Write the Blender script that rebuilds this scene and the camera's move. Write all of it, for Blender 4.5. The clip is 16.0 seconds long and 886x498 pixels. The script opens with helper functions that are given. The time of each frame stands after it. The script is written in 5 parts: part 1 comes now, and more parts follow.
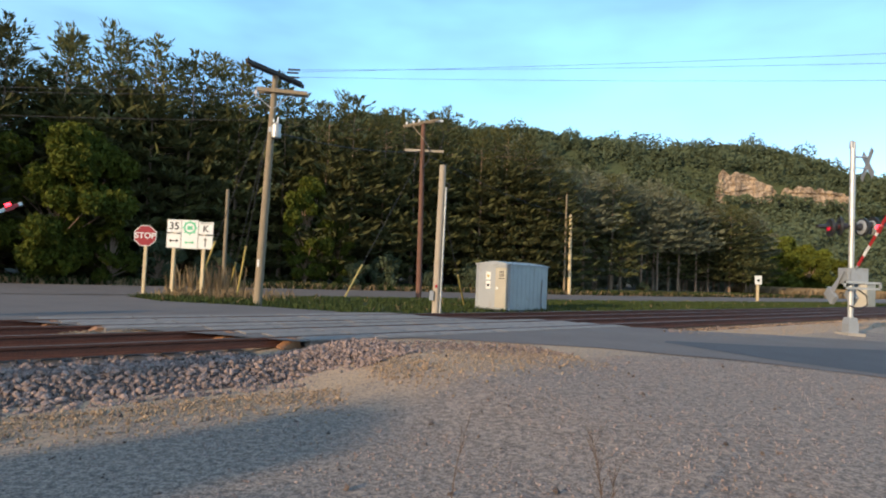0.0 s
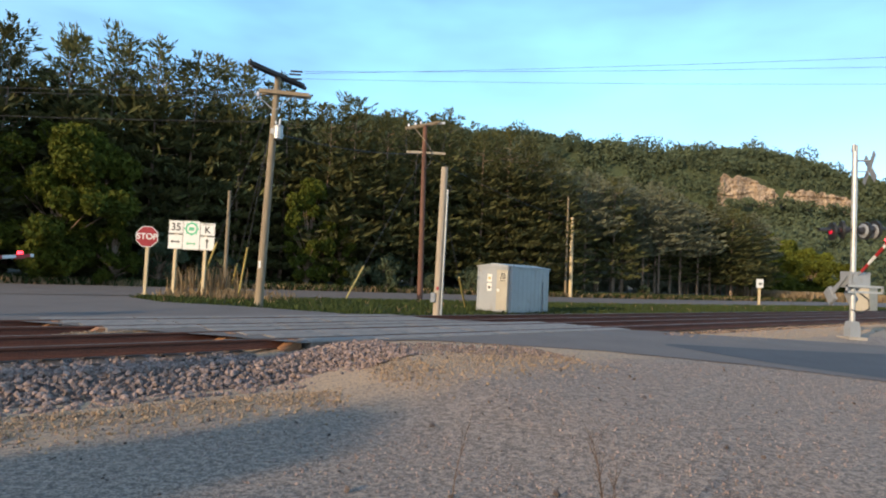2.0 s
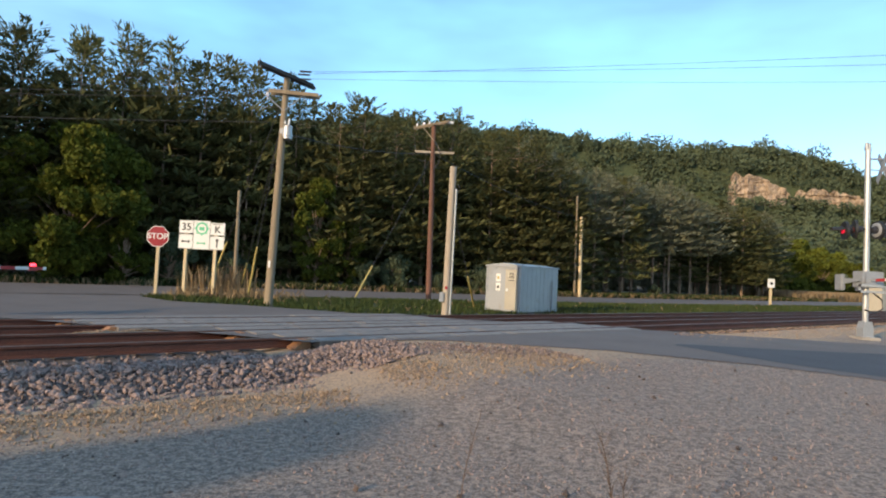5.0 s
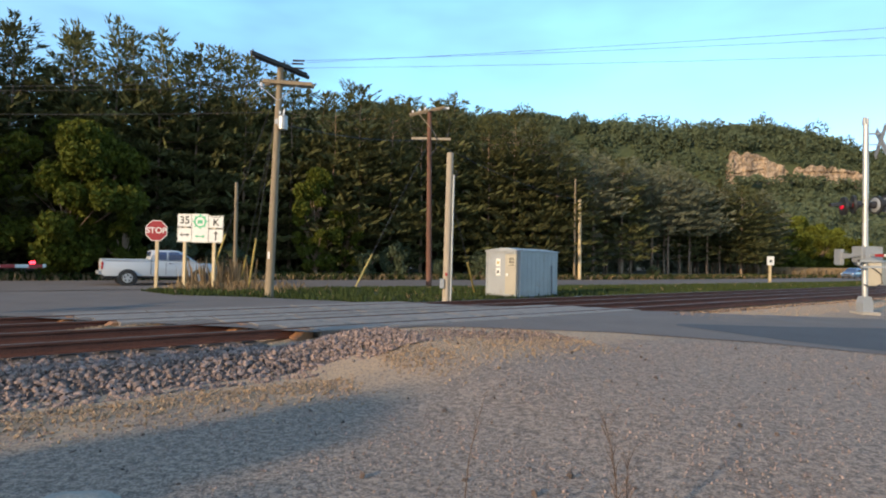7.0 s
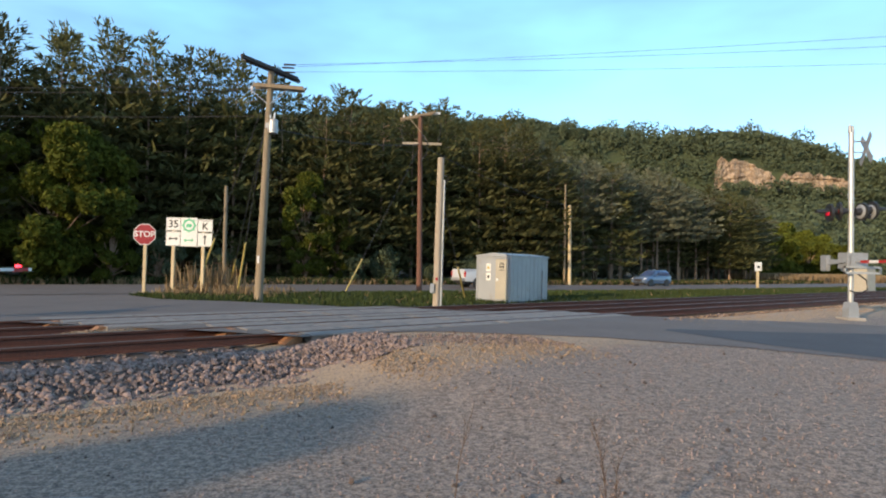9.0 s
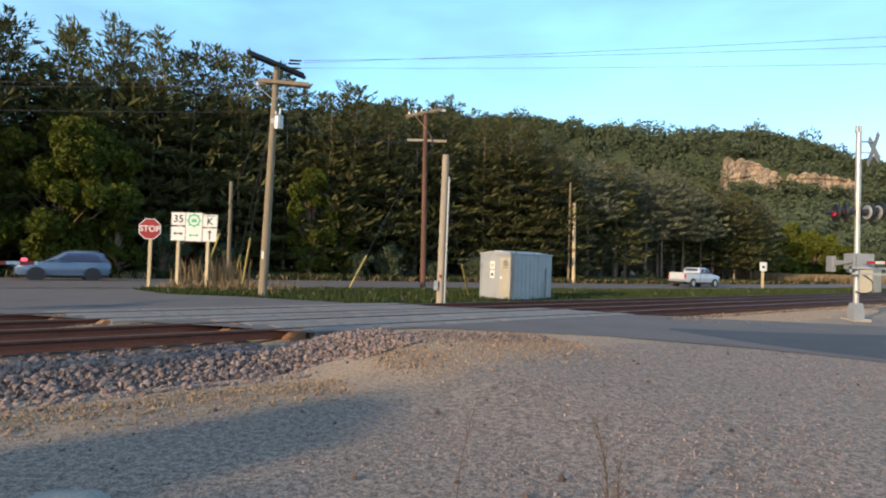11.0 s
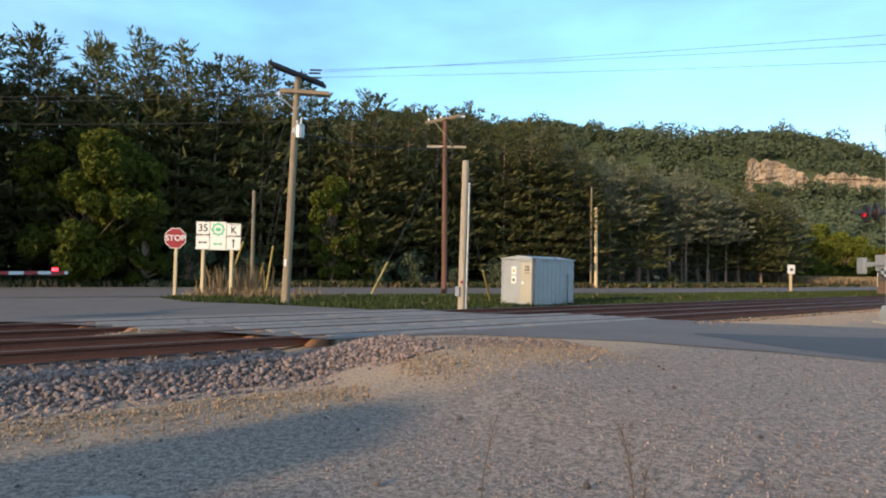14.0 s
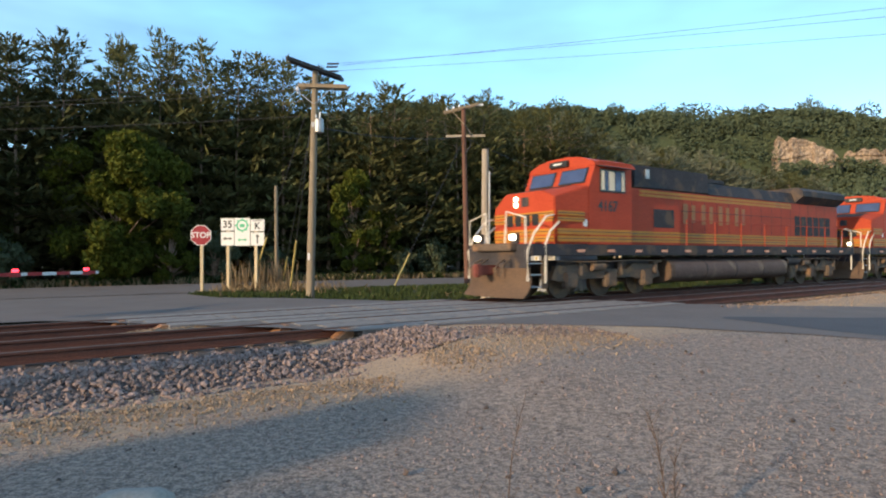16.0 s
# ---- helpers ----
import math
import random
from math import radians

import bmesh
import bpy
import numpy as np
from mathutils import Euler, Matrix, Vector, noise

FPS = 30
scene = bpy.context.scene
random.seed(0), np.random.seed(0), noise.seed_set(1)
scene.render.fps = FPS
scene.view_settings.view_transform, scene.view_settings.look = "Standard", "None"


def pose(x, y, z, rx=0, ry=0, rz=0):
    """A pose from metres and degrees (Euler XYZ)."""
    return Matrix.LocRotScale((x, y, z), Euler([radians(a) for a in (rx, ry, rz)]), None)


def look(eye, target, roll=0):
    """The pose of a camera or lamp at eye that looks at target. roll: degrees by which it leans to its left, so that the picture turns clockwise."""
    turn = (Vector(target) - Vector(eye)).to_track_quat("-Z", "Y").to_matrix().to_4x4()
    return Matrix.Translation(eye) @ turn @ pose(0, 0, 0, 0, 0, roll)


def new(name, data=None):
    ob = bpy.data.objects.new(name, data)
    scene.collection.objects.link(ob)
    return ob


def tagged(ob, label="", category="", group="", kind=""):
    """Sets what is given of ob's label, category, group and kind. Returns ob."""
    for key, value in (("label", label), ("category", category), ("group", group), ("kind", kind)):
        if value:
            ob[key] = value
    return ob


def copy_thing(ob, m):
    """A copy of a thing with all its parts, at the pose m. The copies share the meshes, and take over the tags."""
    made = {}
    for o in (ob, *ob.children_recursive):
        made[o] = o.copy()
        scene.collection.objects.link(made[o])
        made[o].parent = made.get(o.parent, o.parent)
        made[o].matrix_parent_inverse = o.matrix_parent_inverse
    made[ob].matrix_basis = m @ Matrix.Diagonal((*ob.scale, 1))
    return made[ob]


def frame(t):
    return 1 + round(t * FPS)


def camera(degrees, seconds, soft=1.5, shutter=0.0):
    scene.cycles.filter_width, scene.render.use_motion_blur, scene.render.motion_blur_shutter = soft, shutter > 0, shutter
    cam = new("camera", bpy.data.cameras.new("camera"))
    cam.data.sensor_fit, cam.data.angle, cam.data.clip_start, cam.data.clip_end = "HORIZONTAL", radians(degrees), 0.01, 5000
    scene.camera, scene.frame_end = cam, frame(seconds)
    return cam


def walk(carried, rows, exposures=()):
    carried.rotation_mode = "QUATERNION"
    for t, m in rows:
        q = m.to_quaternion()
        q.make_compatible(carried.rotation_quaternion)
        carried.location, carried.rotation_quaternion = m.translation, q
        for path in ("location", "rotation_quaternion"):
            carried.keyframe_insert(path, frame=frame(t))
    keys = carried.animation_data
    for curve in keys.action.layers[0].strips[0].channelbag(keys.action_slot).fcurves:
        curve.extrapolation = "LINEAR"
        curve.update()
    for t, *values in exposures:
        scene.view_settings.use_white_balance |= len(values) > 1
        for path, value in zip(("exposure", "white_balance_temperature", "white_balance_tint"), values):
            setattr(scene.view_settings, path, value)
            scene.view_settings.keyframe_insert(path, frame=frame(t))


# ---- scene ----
EYE = (0.0, 0.0, 1.35)
cam = camera(74.02, 16.0, soft=2.0, shutter=0.15)
# seconds, yaw to the left, pitch up, lean
PATH = [
    (0.0, -1.18, 2.22, 2.44), (0.5, -1.24, 2.19, 2.43), (1.0, -1.21, 2.37, 2.36), (1.5, -1.15, 2.36, 2.52),
    (2.0, -1.04, 2.41, 2.68), (2.5, -0.94, 2.40, 2.62), (3.0, -1.03, 2.41, 2.59), (3.2, -1.0, 2.4, 2.6),
    (5.3, -0.15, 2.3, 2.7), (5.5, -0.07, 2.02, 2.72), (6.0, 1.71, 1.42, 2.59), (6.5, 1.98, 0.98, 1.13),
    (7.0, -0.31, 1.02, 1.14), (7.5, -0.83, 1.06, 0.62), (8.0, -1.63, 0.99, 1.08), (8.5, -1.19, 0.74, 0.94),
    (9.0, -1.23, 1.51, 1.32), (11.5, -0.82, 0.95, 1.86), (12.0, -0.46, 0.57, 0.97), (12.5, 0.09, 1.38, 0.98),
    (13.0, 0.42, 1.84, 0.99), (13.5, 0.83, 1.88, 0.79), (14.0, 1.21, 1.75, 1.26), (14.5, 1.94, 1.51, 0.81),
    (15.0, 2.21, 1.26, 0.73), (15.5, 2.43, 0.72, 0.43), (16.0, 3.33, 0.75, -0.27),
]


def aim(yaw, pitch, lean):
    a, b = radians(yaw), radians(pitch)
    way = Vector((-math.sin(a) * math.cos(b), math.cos(a) * math.cos(b), math.sin(b)))
    return look(EYE, Vector(EYE) + way, lean)


walk(cam, [(t, aim(a, b, c)) for t, a, b, c in PATH], [(0.0, 1.02, 6200, 10), (16.0, 1.02, 6200, 10)])

# ---- light: low evening sun from behind on the left, clear sky ----
SUN_FROM = Vector((-0.70, -0.714, 0.0)).normalized()
SUN_UP = radians(13.0)
sun = new("sun", bpy.data.lights.new("sun", "SUN"))
sun.data.energy, sun.data.angle, sun.data.color = 2.85, radians(0.6), (1.0, 0.72, 0.42)
sun_way = Vector((SUN_FROM.x * math.cos(SUN_UP), SUN_FROM.y * math.cos(SUN_UP), math.sin(SUN_UP)))
sun.matrix_world = look(tuple(sun_way * 60), (0, 0, 0))
world = bpy.data.worlds.new("evening_sky")
scene.world = world
world.use_nodes = True
wn = world.node_tree.nodes
sky = wn.new("ShaderNodeTexSky")
sky.sky_type, sky.sun_disc = "NISHITA", False
sky.sun_elevation, sky.sun_rotation = SUN_UP, math.atan2(SUN_FROM.x, SUN_FROM.y)
sky.air_density, sky.dust_density, sky.ozone_density = 1.0, 0.15, 2.8
# thin high cloud veil over the whole sky
wl = world.node_tree.links
wco, wmap, wnoise, wr, wmix = (wn.new("ShaderNode" + k) for k in ("TexCoord", "Mapping", "TexNoise", "MapRange", "Mix"))
wmap.inputs["Scale"].default_value = (1.6, 1.6, 5.0)
wnoise.inputs["Scale"].default_value, wnoise.inputs["Detail"].default_value = 1.4, 4
wr.inputs[1].default_value, wr.inputs[2].default_value, wr.inputs[4].default_value = 0.36, 0.80, 0.42
wmix.data_type = "RGBA"
wdot, wglow, wveil = (wn.new("ShaderNode" + k) for k in ("VectorMath", "MapRange", "Mix"))
wdot.operation = "DOT_PRODUCT"
wdot.inputs[1].default_value = tuple(sun_way)
wglow.inputs[1].default_value, wglow.inputs[2].default_value = -0.25, 0.75
wveil.data_type = "RGBA"
wveil.inputs[6].default_value, wveil.inputs[7].default_value = (2.9, 6.9, 8.6, 1), (7.6, 6.5, 4.9, 1)
wl.new(wco.outputs["Generated"], wmap.inputs[0])
wl.new(wco.outputs["Generated"], wdot.inputs[0])
wl.new(wdot.outputs["Value"], wglow.inputs[0])
wl.new(wglow.outputs[0], wveil.inputs[0])
wl.new(wveil.outputs[2], wmix.inputs[7])
wl.new(wmap.outputs[0], wnoise.inputs["Vector"])
wl.new(wnoise.outputs[0], wr.inputs[0])
wl.new(wr.outputs[0], wmix.inputs[0])
wl.new(sky.outputs[0], wmix.inputs[6])
wl.new(wmix.outputs[2], wn["Background"].inputs[0])
wn["Background"].inputs[1].default_value = 0.15


# ---- materials ----
def mat(name, colour, second=None, rough=0.8, scale=6.0, fine=60.0, bump=0.2, metal=0.0, wear=None, wear_at=0.62, vary=0.0, coords="Object", stretch=(1, 1, 1), glow=0.0, sharp=0.14):
    """A surface with two sizes of variation, relief, and worn or dirty patches. vary: change from piece to piece."""
    m = bpy.data.materials.new(name)
    m.use_nodes = True
    n, l = m.node_tree.nodes, m.node_tree.links
    b = n["Principled BSDF"]
    b.inputs["Roughness"].default_value, b.inputs["Metallic"].default_value = rough, metal
    second = second or tuple(c * 0.72 for c in colour)
    co = n.new("ShaderNodeTexCoord")
    mp = n.new("ShaderNodeMapping")
    mp.inputs["Scale"].default_value = stretch
    l.new(co.outputs[coords], mp.inputs[0])
    big, small = n.new("ShaderNodeTexNoise"), n.new("ShaderNodeTexNoise")
    for tex, s in ((big, scale), (small, fine)):
        tex.inputs["Scale"].default_value, tex.inputs["Detail"].default_value = s, 5
        l.new(mp.outputs[0], tex.inputs["Vector"])
    add = n.new("ShaderNodeMath")
    add.operation = "MULTIPLY_ADD"
    add.inputs[1].default_value = 0.55
    l.new(small.outputs[0], add.inputs[0])
    half = n.new("ShaderNodeMath")
    half.operation = "MULTIPLY"
    half.inputs[1].default_value = 0.45
    l.new(big.outputs[0], half.inputs[0])
    l.new(half.outputs[0], add.inputs[2])
    ramp = n.new("ShaderNodeValToRGB")
    ramp.color_ramp.elements[0].position, ramp.color_ramp.elements[1].position = 0.5 - sharp, 0.5 + sharp
    ramp.color_ramp.elements[0].color, ramp.color_ramp.elements[1].color = (*second, 1), (*colour, 1)
    l.new(add.outputs[0], ramp.inputs[0])
    out = ramp.outputs[0]
    if wear:
        spots = n.new("ShaderNodeTexNoise")
        spots.inputs["Scale"].default_value, spots.inputs["Detail"].default_value = scale * 1.7, 8
        l.new(co.outputs[coords], spots.inputs["Vector"])
        edge = n.new("ShaderNodeMapRange")
        edge.inputs[1].default_value, edge.inputs[2].default_value = wear_at - 0.06, wear_at + 0.06
        l.new(spots.outputs[0], edge.inputs[0])
        mix = n.new("ShaderNodeMix")
        mix.data_type = "RGBA"
        mix.inputs[7].default_value = (*wear, 1)
        l.new(edge.outputs[0], mix.inputs[0])
        l.new(out, mix.inputs[6])
        out = mix.outputs[2]
    if vary:
        info = n.new("ShaderNodeObjectInfo")
        geo = n.new("ShaderNodeNewGeometry")
        mixr = n.new("ShaderNodeMath")
        l.new(info.outputs["Random"], mixr.inputs[0])
        l.new(geo.outputs["Random Per Island"], mixr.inputs[1])
        fr = n.new("ShaderNodeMapRange")
        fr.inputs[2].default_value = 2.0
        fr.inputs[3].default_value, fr.inputs[4].default_value = 1 - vary, 1 + vary
        l.new(mixr.outputs[0], fr.inputs[0])
        hsv = n.new("ShaderNodeHueSaturation")
        l.new(fr.outputs[0], hsv.inputs["Value"])
        l.new(out, hsv.inputs["Color"])
        out = hsv.outputs[0]
    l.new(out, b.inputs["Base Color"])
    if bump:
        bp = n.new("ShaderNodeBump")
        bp.inputs["Strength"].default_value, bp.inputs["Distance"].default_value = bump, 0.02
        l.new(add.outputs[0], bp.inputs["Height"])
        l.new(bp.outputs[0], b.inputs["Normal"])
    if glow:
        b.inputs["Emission Color"].default_value, b.inputs["Emission Strength"].default_value = (*colour, 1), glow
    return m


def leaf_mat(name, colour, second, vary=0.3):
    m = mat(name, colour, second, rough=0.75, scale=0.5, fine=5.0, bump=0.0, vary=vary)
    n, l = m.node_tree.nodes, m.node_tree.links
    b, o = n["Principled BSDF"], n["Material Output"]
    tr, mx = n.new("ShaderNodeBsdfTranslucent"), n.new("ShaderNodeMixShader")
    mx.inputs[0].default_value = 0.25
    b.inputs["Specular IOR Level"].default_value = 0.12
    l.new(b.inputs["Base Color"].links[0].from_socket, tr.inputs[0])
    l.new(b.outputs[0], mx.inputs[1])
    l.new(tr.outputs[0], mx.inputs[2])
    l.new(mx.outputs[0], o.inputs[0])
    return m


GRAVEL = mat("gravel_lot", (0.35, 0.262, 0.20), (0.105, 0.078, 0.062), 0.95, 14.0, 48, 1.0, sharp=0.085, wear=(0.155, 0.14, 0.128), wear_at=0.64)
ASPHALT = mat("asphalt", (0.150, 0.122, 0.108), (0.098, 0.083, 0.076), 0.9, 0.7, 45, 0.25, wear=(0.115, 0.105, 0.10), wear_at=0.62)
ASPHALT_DARK = mat("asphalt_patch", (0.062, 0.06, 0.066), (0.04, 0.04, 0.045), 0.85, 0.9, 45, 0.25)
BALLAST = mat("ballast_bed", (0.115, 0.085, 0.072), (0.04, 0.03, 0.026), 0.95, 3, 22, 0.9)
STONE = mat("ballast_stone", (0.27, 0.195, 0.165), (0.085, 0.062, 0.055), 0.9, 8, 60, 0.3, vary=0.75)
PEBBLE = mat("tan_gravel", (0.40, 0.28, 0.175), (0.20, 0.14, 0.09), 0.95, 8, 60, 0.3, vary=0.5)
RUST = mat("rusty_rail", (0.125, 0.044, 0.026), (0.062, 0.023, 0.016), 0.75, 2, 40, 0.3, metal=0.2)
STEEL = mat("polished_railhead", (0.22, 0.175, 0.15), (0.14, 0.10, 0.08), 0.5, 2, 30, 0.05, metal=0.9)
TIE = mat("creosoted_tie", (0.09, 0.065, 0.05), (0.04, 0.03, 0.025), 0.9, 3, 40, 0.4, vary=0.3)
TIMBER = mat("weathered_timber", (0.30, 0.15, 0.07), (0.19, 0.09, 0.045), 0.85, 3, 30, 0.3)
PANEL = mat("concrete_panel", (0.25, 0.222, 0.20), (0.155, 0.137, 0.125), 0.9, 1.5, 30, 0.3, wear=(0.13, 0.125, 0.12), vary=0.12)
GAP_BLACK = mat("black_rubber", (0.03, 0.03, 0.03), (0.02, 0.02, 0.02), 0.8, 5, 50, 0.2)
GRASS = mat("grass_ground", (0.062, 0.066, 0.024), (0.04, 0.042, 0.018), 0.95, 0.8, 14, 0.5, wear=(0.17, 0.13, 0.07), wear_at=0.62)
BLADE = leaf_mat("grass_blade", (0.058, 0.076, 0.022), (0.036, 0.048, 0.016))
STRAW = leaf_mat("dry_grass", (0.33, 0.235, 0.13), (0.20, 0.14, 0.08))
FOREST = mat("forest_floor", (0.07, 0.05, 0.03), (0.035, 0.03, 0.02), 0.95, 0.6, 8, 0.6)
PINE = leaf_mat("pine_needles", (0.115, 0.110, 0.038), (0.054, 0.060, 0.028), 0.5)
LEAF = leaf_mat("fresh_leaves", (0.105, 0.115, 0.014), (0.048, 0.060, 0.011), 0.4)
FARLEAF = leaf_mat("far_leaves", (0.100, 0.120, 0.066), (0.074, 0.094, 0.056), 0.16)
# paler needles for the far pines: the haze is put into the colour
PINE_HAZED = leaf_mat("grey_green_needles", (0.165, 0.165, 0.10), (0.125, 0.128, 0.084), 0.2)
BARK = mat("pine_bark", (0.30, 0.20, 0.135), (0.15, 0.105, 0.075), 0.95, 2, 20, 0.6)
POLE = mat("weathered_pole", (0.26, 0.205, 0.135), (0.155, 0.12, 0.08), 0.9, 2, 25, 0.4, stretch=(1, 1, 0.08))
POLE_PALE = mat("pale_pole", (0.37, 0.31, 0.24), (0.24, 0.20, 0.15), 0.9, 2, 25, 0.4, stretch=(1, 1, 0.08))
POLE_RED = mat("brown_pole", (0.16, 0.075, 0.05), (0.09, 0.045, 0.03), 0.9, 2, 25, 0.4, stretch=(1, 1, 0.08))
POST = mat("sign_post_wood", (0.60, 0.48, 0.29), (0.42, 0.32, 0.19), 0.85, 2, 25, 0.3, stretch=(1, 1, 0.1))
GALV = mat("galvanised_steel", (0.32, 0.335, 0.35), (0.25, 0.265, 0.28), 0.5, 1.5, 25, 0.08, metal=0.3, wear=(0.26, 0.258, 0.25), wear_at=0.66)
SILVER = mat("aluminium_paint", (0.44, 0.44, 0.43), (0.34, 0.34, 0.34), 0.4, 2, 25, 0.05, metal=0.4)
WIRE = mat("cable", (0.035, 0.035, 0.04), None, 0.7, 4, 40, 0)
DARK = mat("dark_metal", (0.035, 0.035, 0.04), None, 0.5, 3, 30, 0.1, metal=0.3)
GUARD = mat("yellow_guy_guard", (0.42, 0.33, 0.10), (0.31, 0.24, 0.08), 0.6, 3, 30, 0.1)
WHITE = mat("white_sheeting", (0.64, 0.64, 0.61), (0.55, 0.55, 0.53), 0.45, 2, 30, 0.02)
BLACK = mat("black_paint", (0.02, 0.02, 0.02), None, 0.5, 3, 30, 0)
GREEN = mat("green_sheeting", (0.08, 0.42, 0.22), (0.06, 0.34, 0.18), 0.5, 3, 30, 0)
RED = mat("red_sheeting", (0.27, 0.005, 0.012), (0.22, 0.004, 0.01), 0.45, 3, 30, 0)
DARKWOOD = mat("dark_crossarm", (0.06, 0.05, 0.045), (0.035, 0.03, 0.028), 0.9, 3, 30, 0.3)
PORCELAIN = mat("white_porcelain", (0.60, 0.60, 0.58), (0.6, 0.6, 0.6), 0.25, 3, 30, 0)
CONCRETE = mat("pale_concrete", (0.34, 0.31, 0.27), (0.23, 0.21, 0.185), 0.9, 2, 30, 0.3)
CLIFF = mat("limestone", (0.42, 0.32, 0.225), (0.13, 0.092, 0.066), 0.9, 0.3, 1.6, 0.9, stretch=(1, 1, 0.4), vary=0.3, sharp=0.10)
FARGROUND = mat("wooded_slope", (0.055, 0.07, 0.025), (0.03, 0.04, 0.018), 0.95, 0.05, 0.6, 0.5)
LAMP_RED = mat("red_lamp_lit", (1.0, 0.03, 0.05), None, 0.3, 3, 30, 0, glow=3.0)
LENS_LIT = mat("red_lens_lit", (0.75, 0.02, 0.06), None, 0.2, 3, 30, 0, glow=0.15)
LENS_RED = mat("red_lens", (0.30, 0.01, 0.015), None, 0.2, 3, 30, 0, glow=0.25)


def tan_band_on(m, way, lo, hi, colour):
    """A tan colour laid over a surface in a band across the given direction, with a ragged edge."""
    n, l = m.node_tree.nodes, m.node_tree.links
    b = n["Principled BSDF"]
    co, dot, tex, off, band, grain, mul, mix = (n.new("ShaderNode" + k) for k in ("TexCoord", "VectorMath", "TexNoise", "Math", "MapRange", "MapRange", "Math", "Mix"))
    dot.operation = "DOT_PRODUCT"
    dot.inputs[1].default_value = (*way, 0)
    tex.inputs["Scale"].default_value, tex.inputs["Detail"].default_value = 0.9, 8
    l.new(co.outputs["Object"], dot.inputs[0])
    l.new(co.outputs["Object"], tex.inputs["Vector"])
    off.operation = "MULTIPLY_ADD"
    off.inputs[1].default_value = 2.2
    l.new(tex.outputs[0], off.inputs[0])
    l.new(dot.outputs["Value"], off.inputs[2])
    band.inputs[1].default_value, band.inputs[2].default_value = lo + 1.1, hi + 1.1
    l.new(off.outputs[0], band.inputs[0])
    fine = n.new("ShaderNodeTexNoise")
    fine.inputs["Scale"].default_value, fine.inputs["Detail"].default_value = 26, 4
    l.new(co.outputs["Object"], fine.inputs["Vector"])
    grain.inputs[1].default_value, grain.inputs[2].default_value = 0.36, 0.56
    l.new(fine.outputs[0], grain.inputs[0])
    mul.operation = "MULTIPLY"
    l.new(band.outputs[0], mul.inputs[0])
    l.new(grain.outputs[0], mul.inputs[1])
    mix.data_type = "RGBA"
    mix.inputs[7].default_value = (*colour, 1)
    l.new(mul.outputs[0], mix.inputs[0])
    l.new(b.inputs["Base Color"].links[0].from_socket, mix.inputs[6])
    l.new(mix.outputs[2], b.inputs["Base Color"])


# tan fines, with warmth of the sunlit strip put into their colour
tan_band_on(GRAVEL, (-0.614, 0.789), 6.2, 7.5, (0.43, 0.29, 0.17))


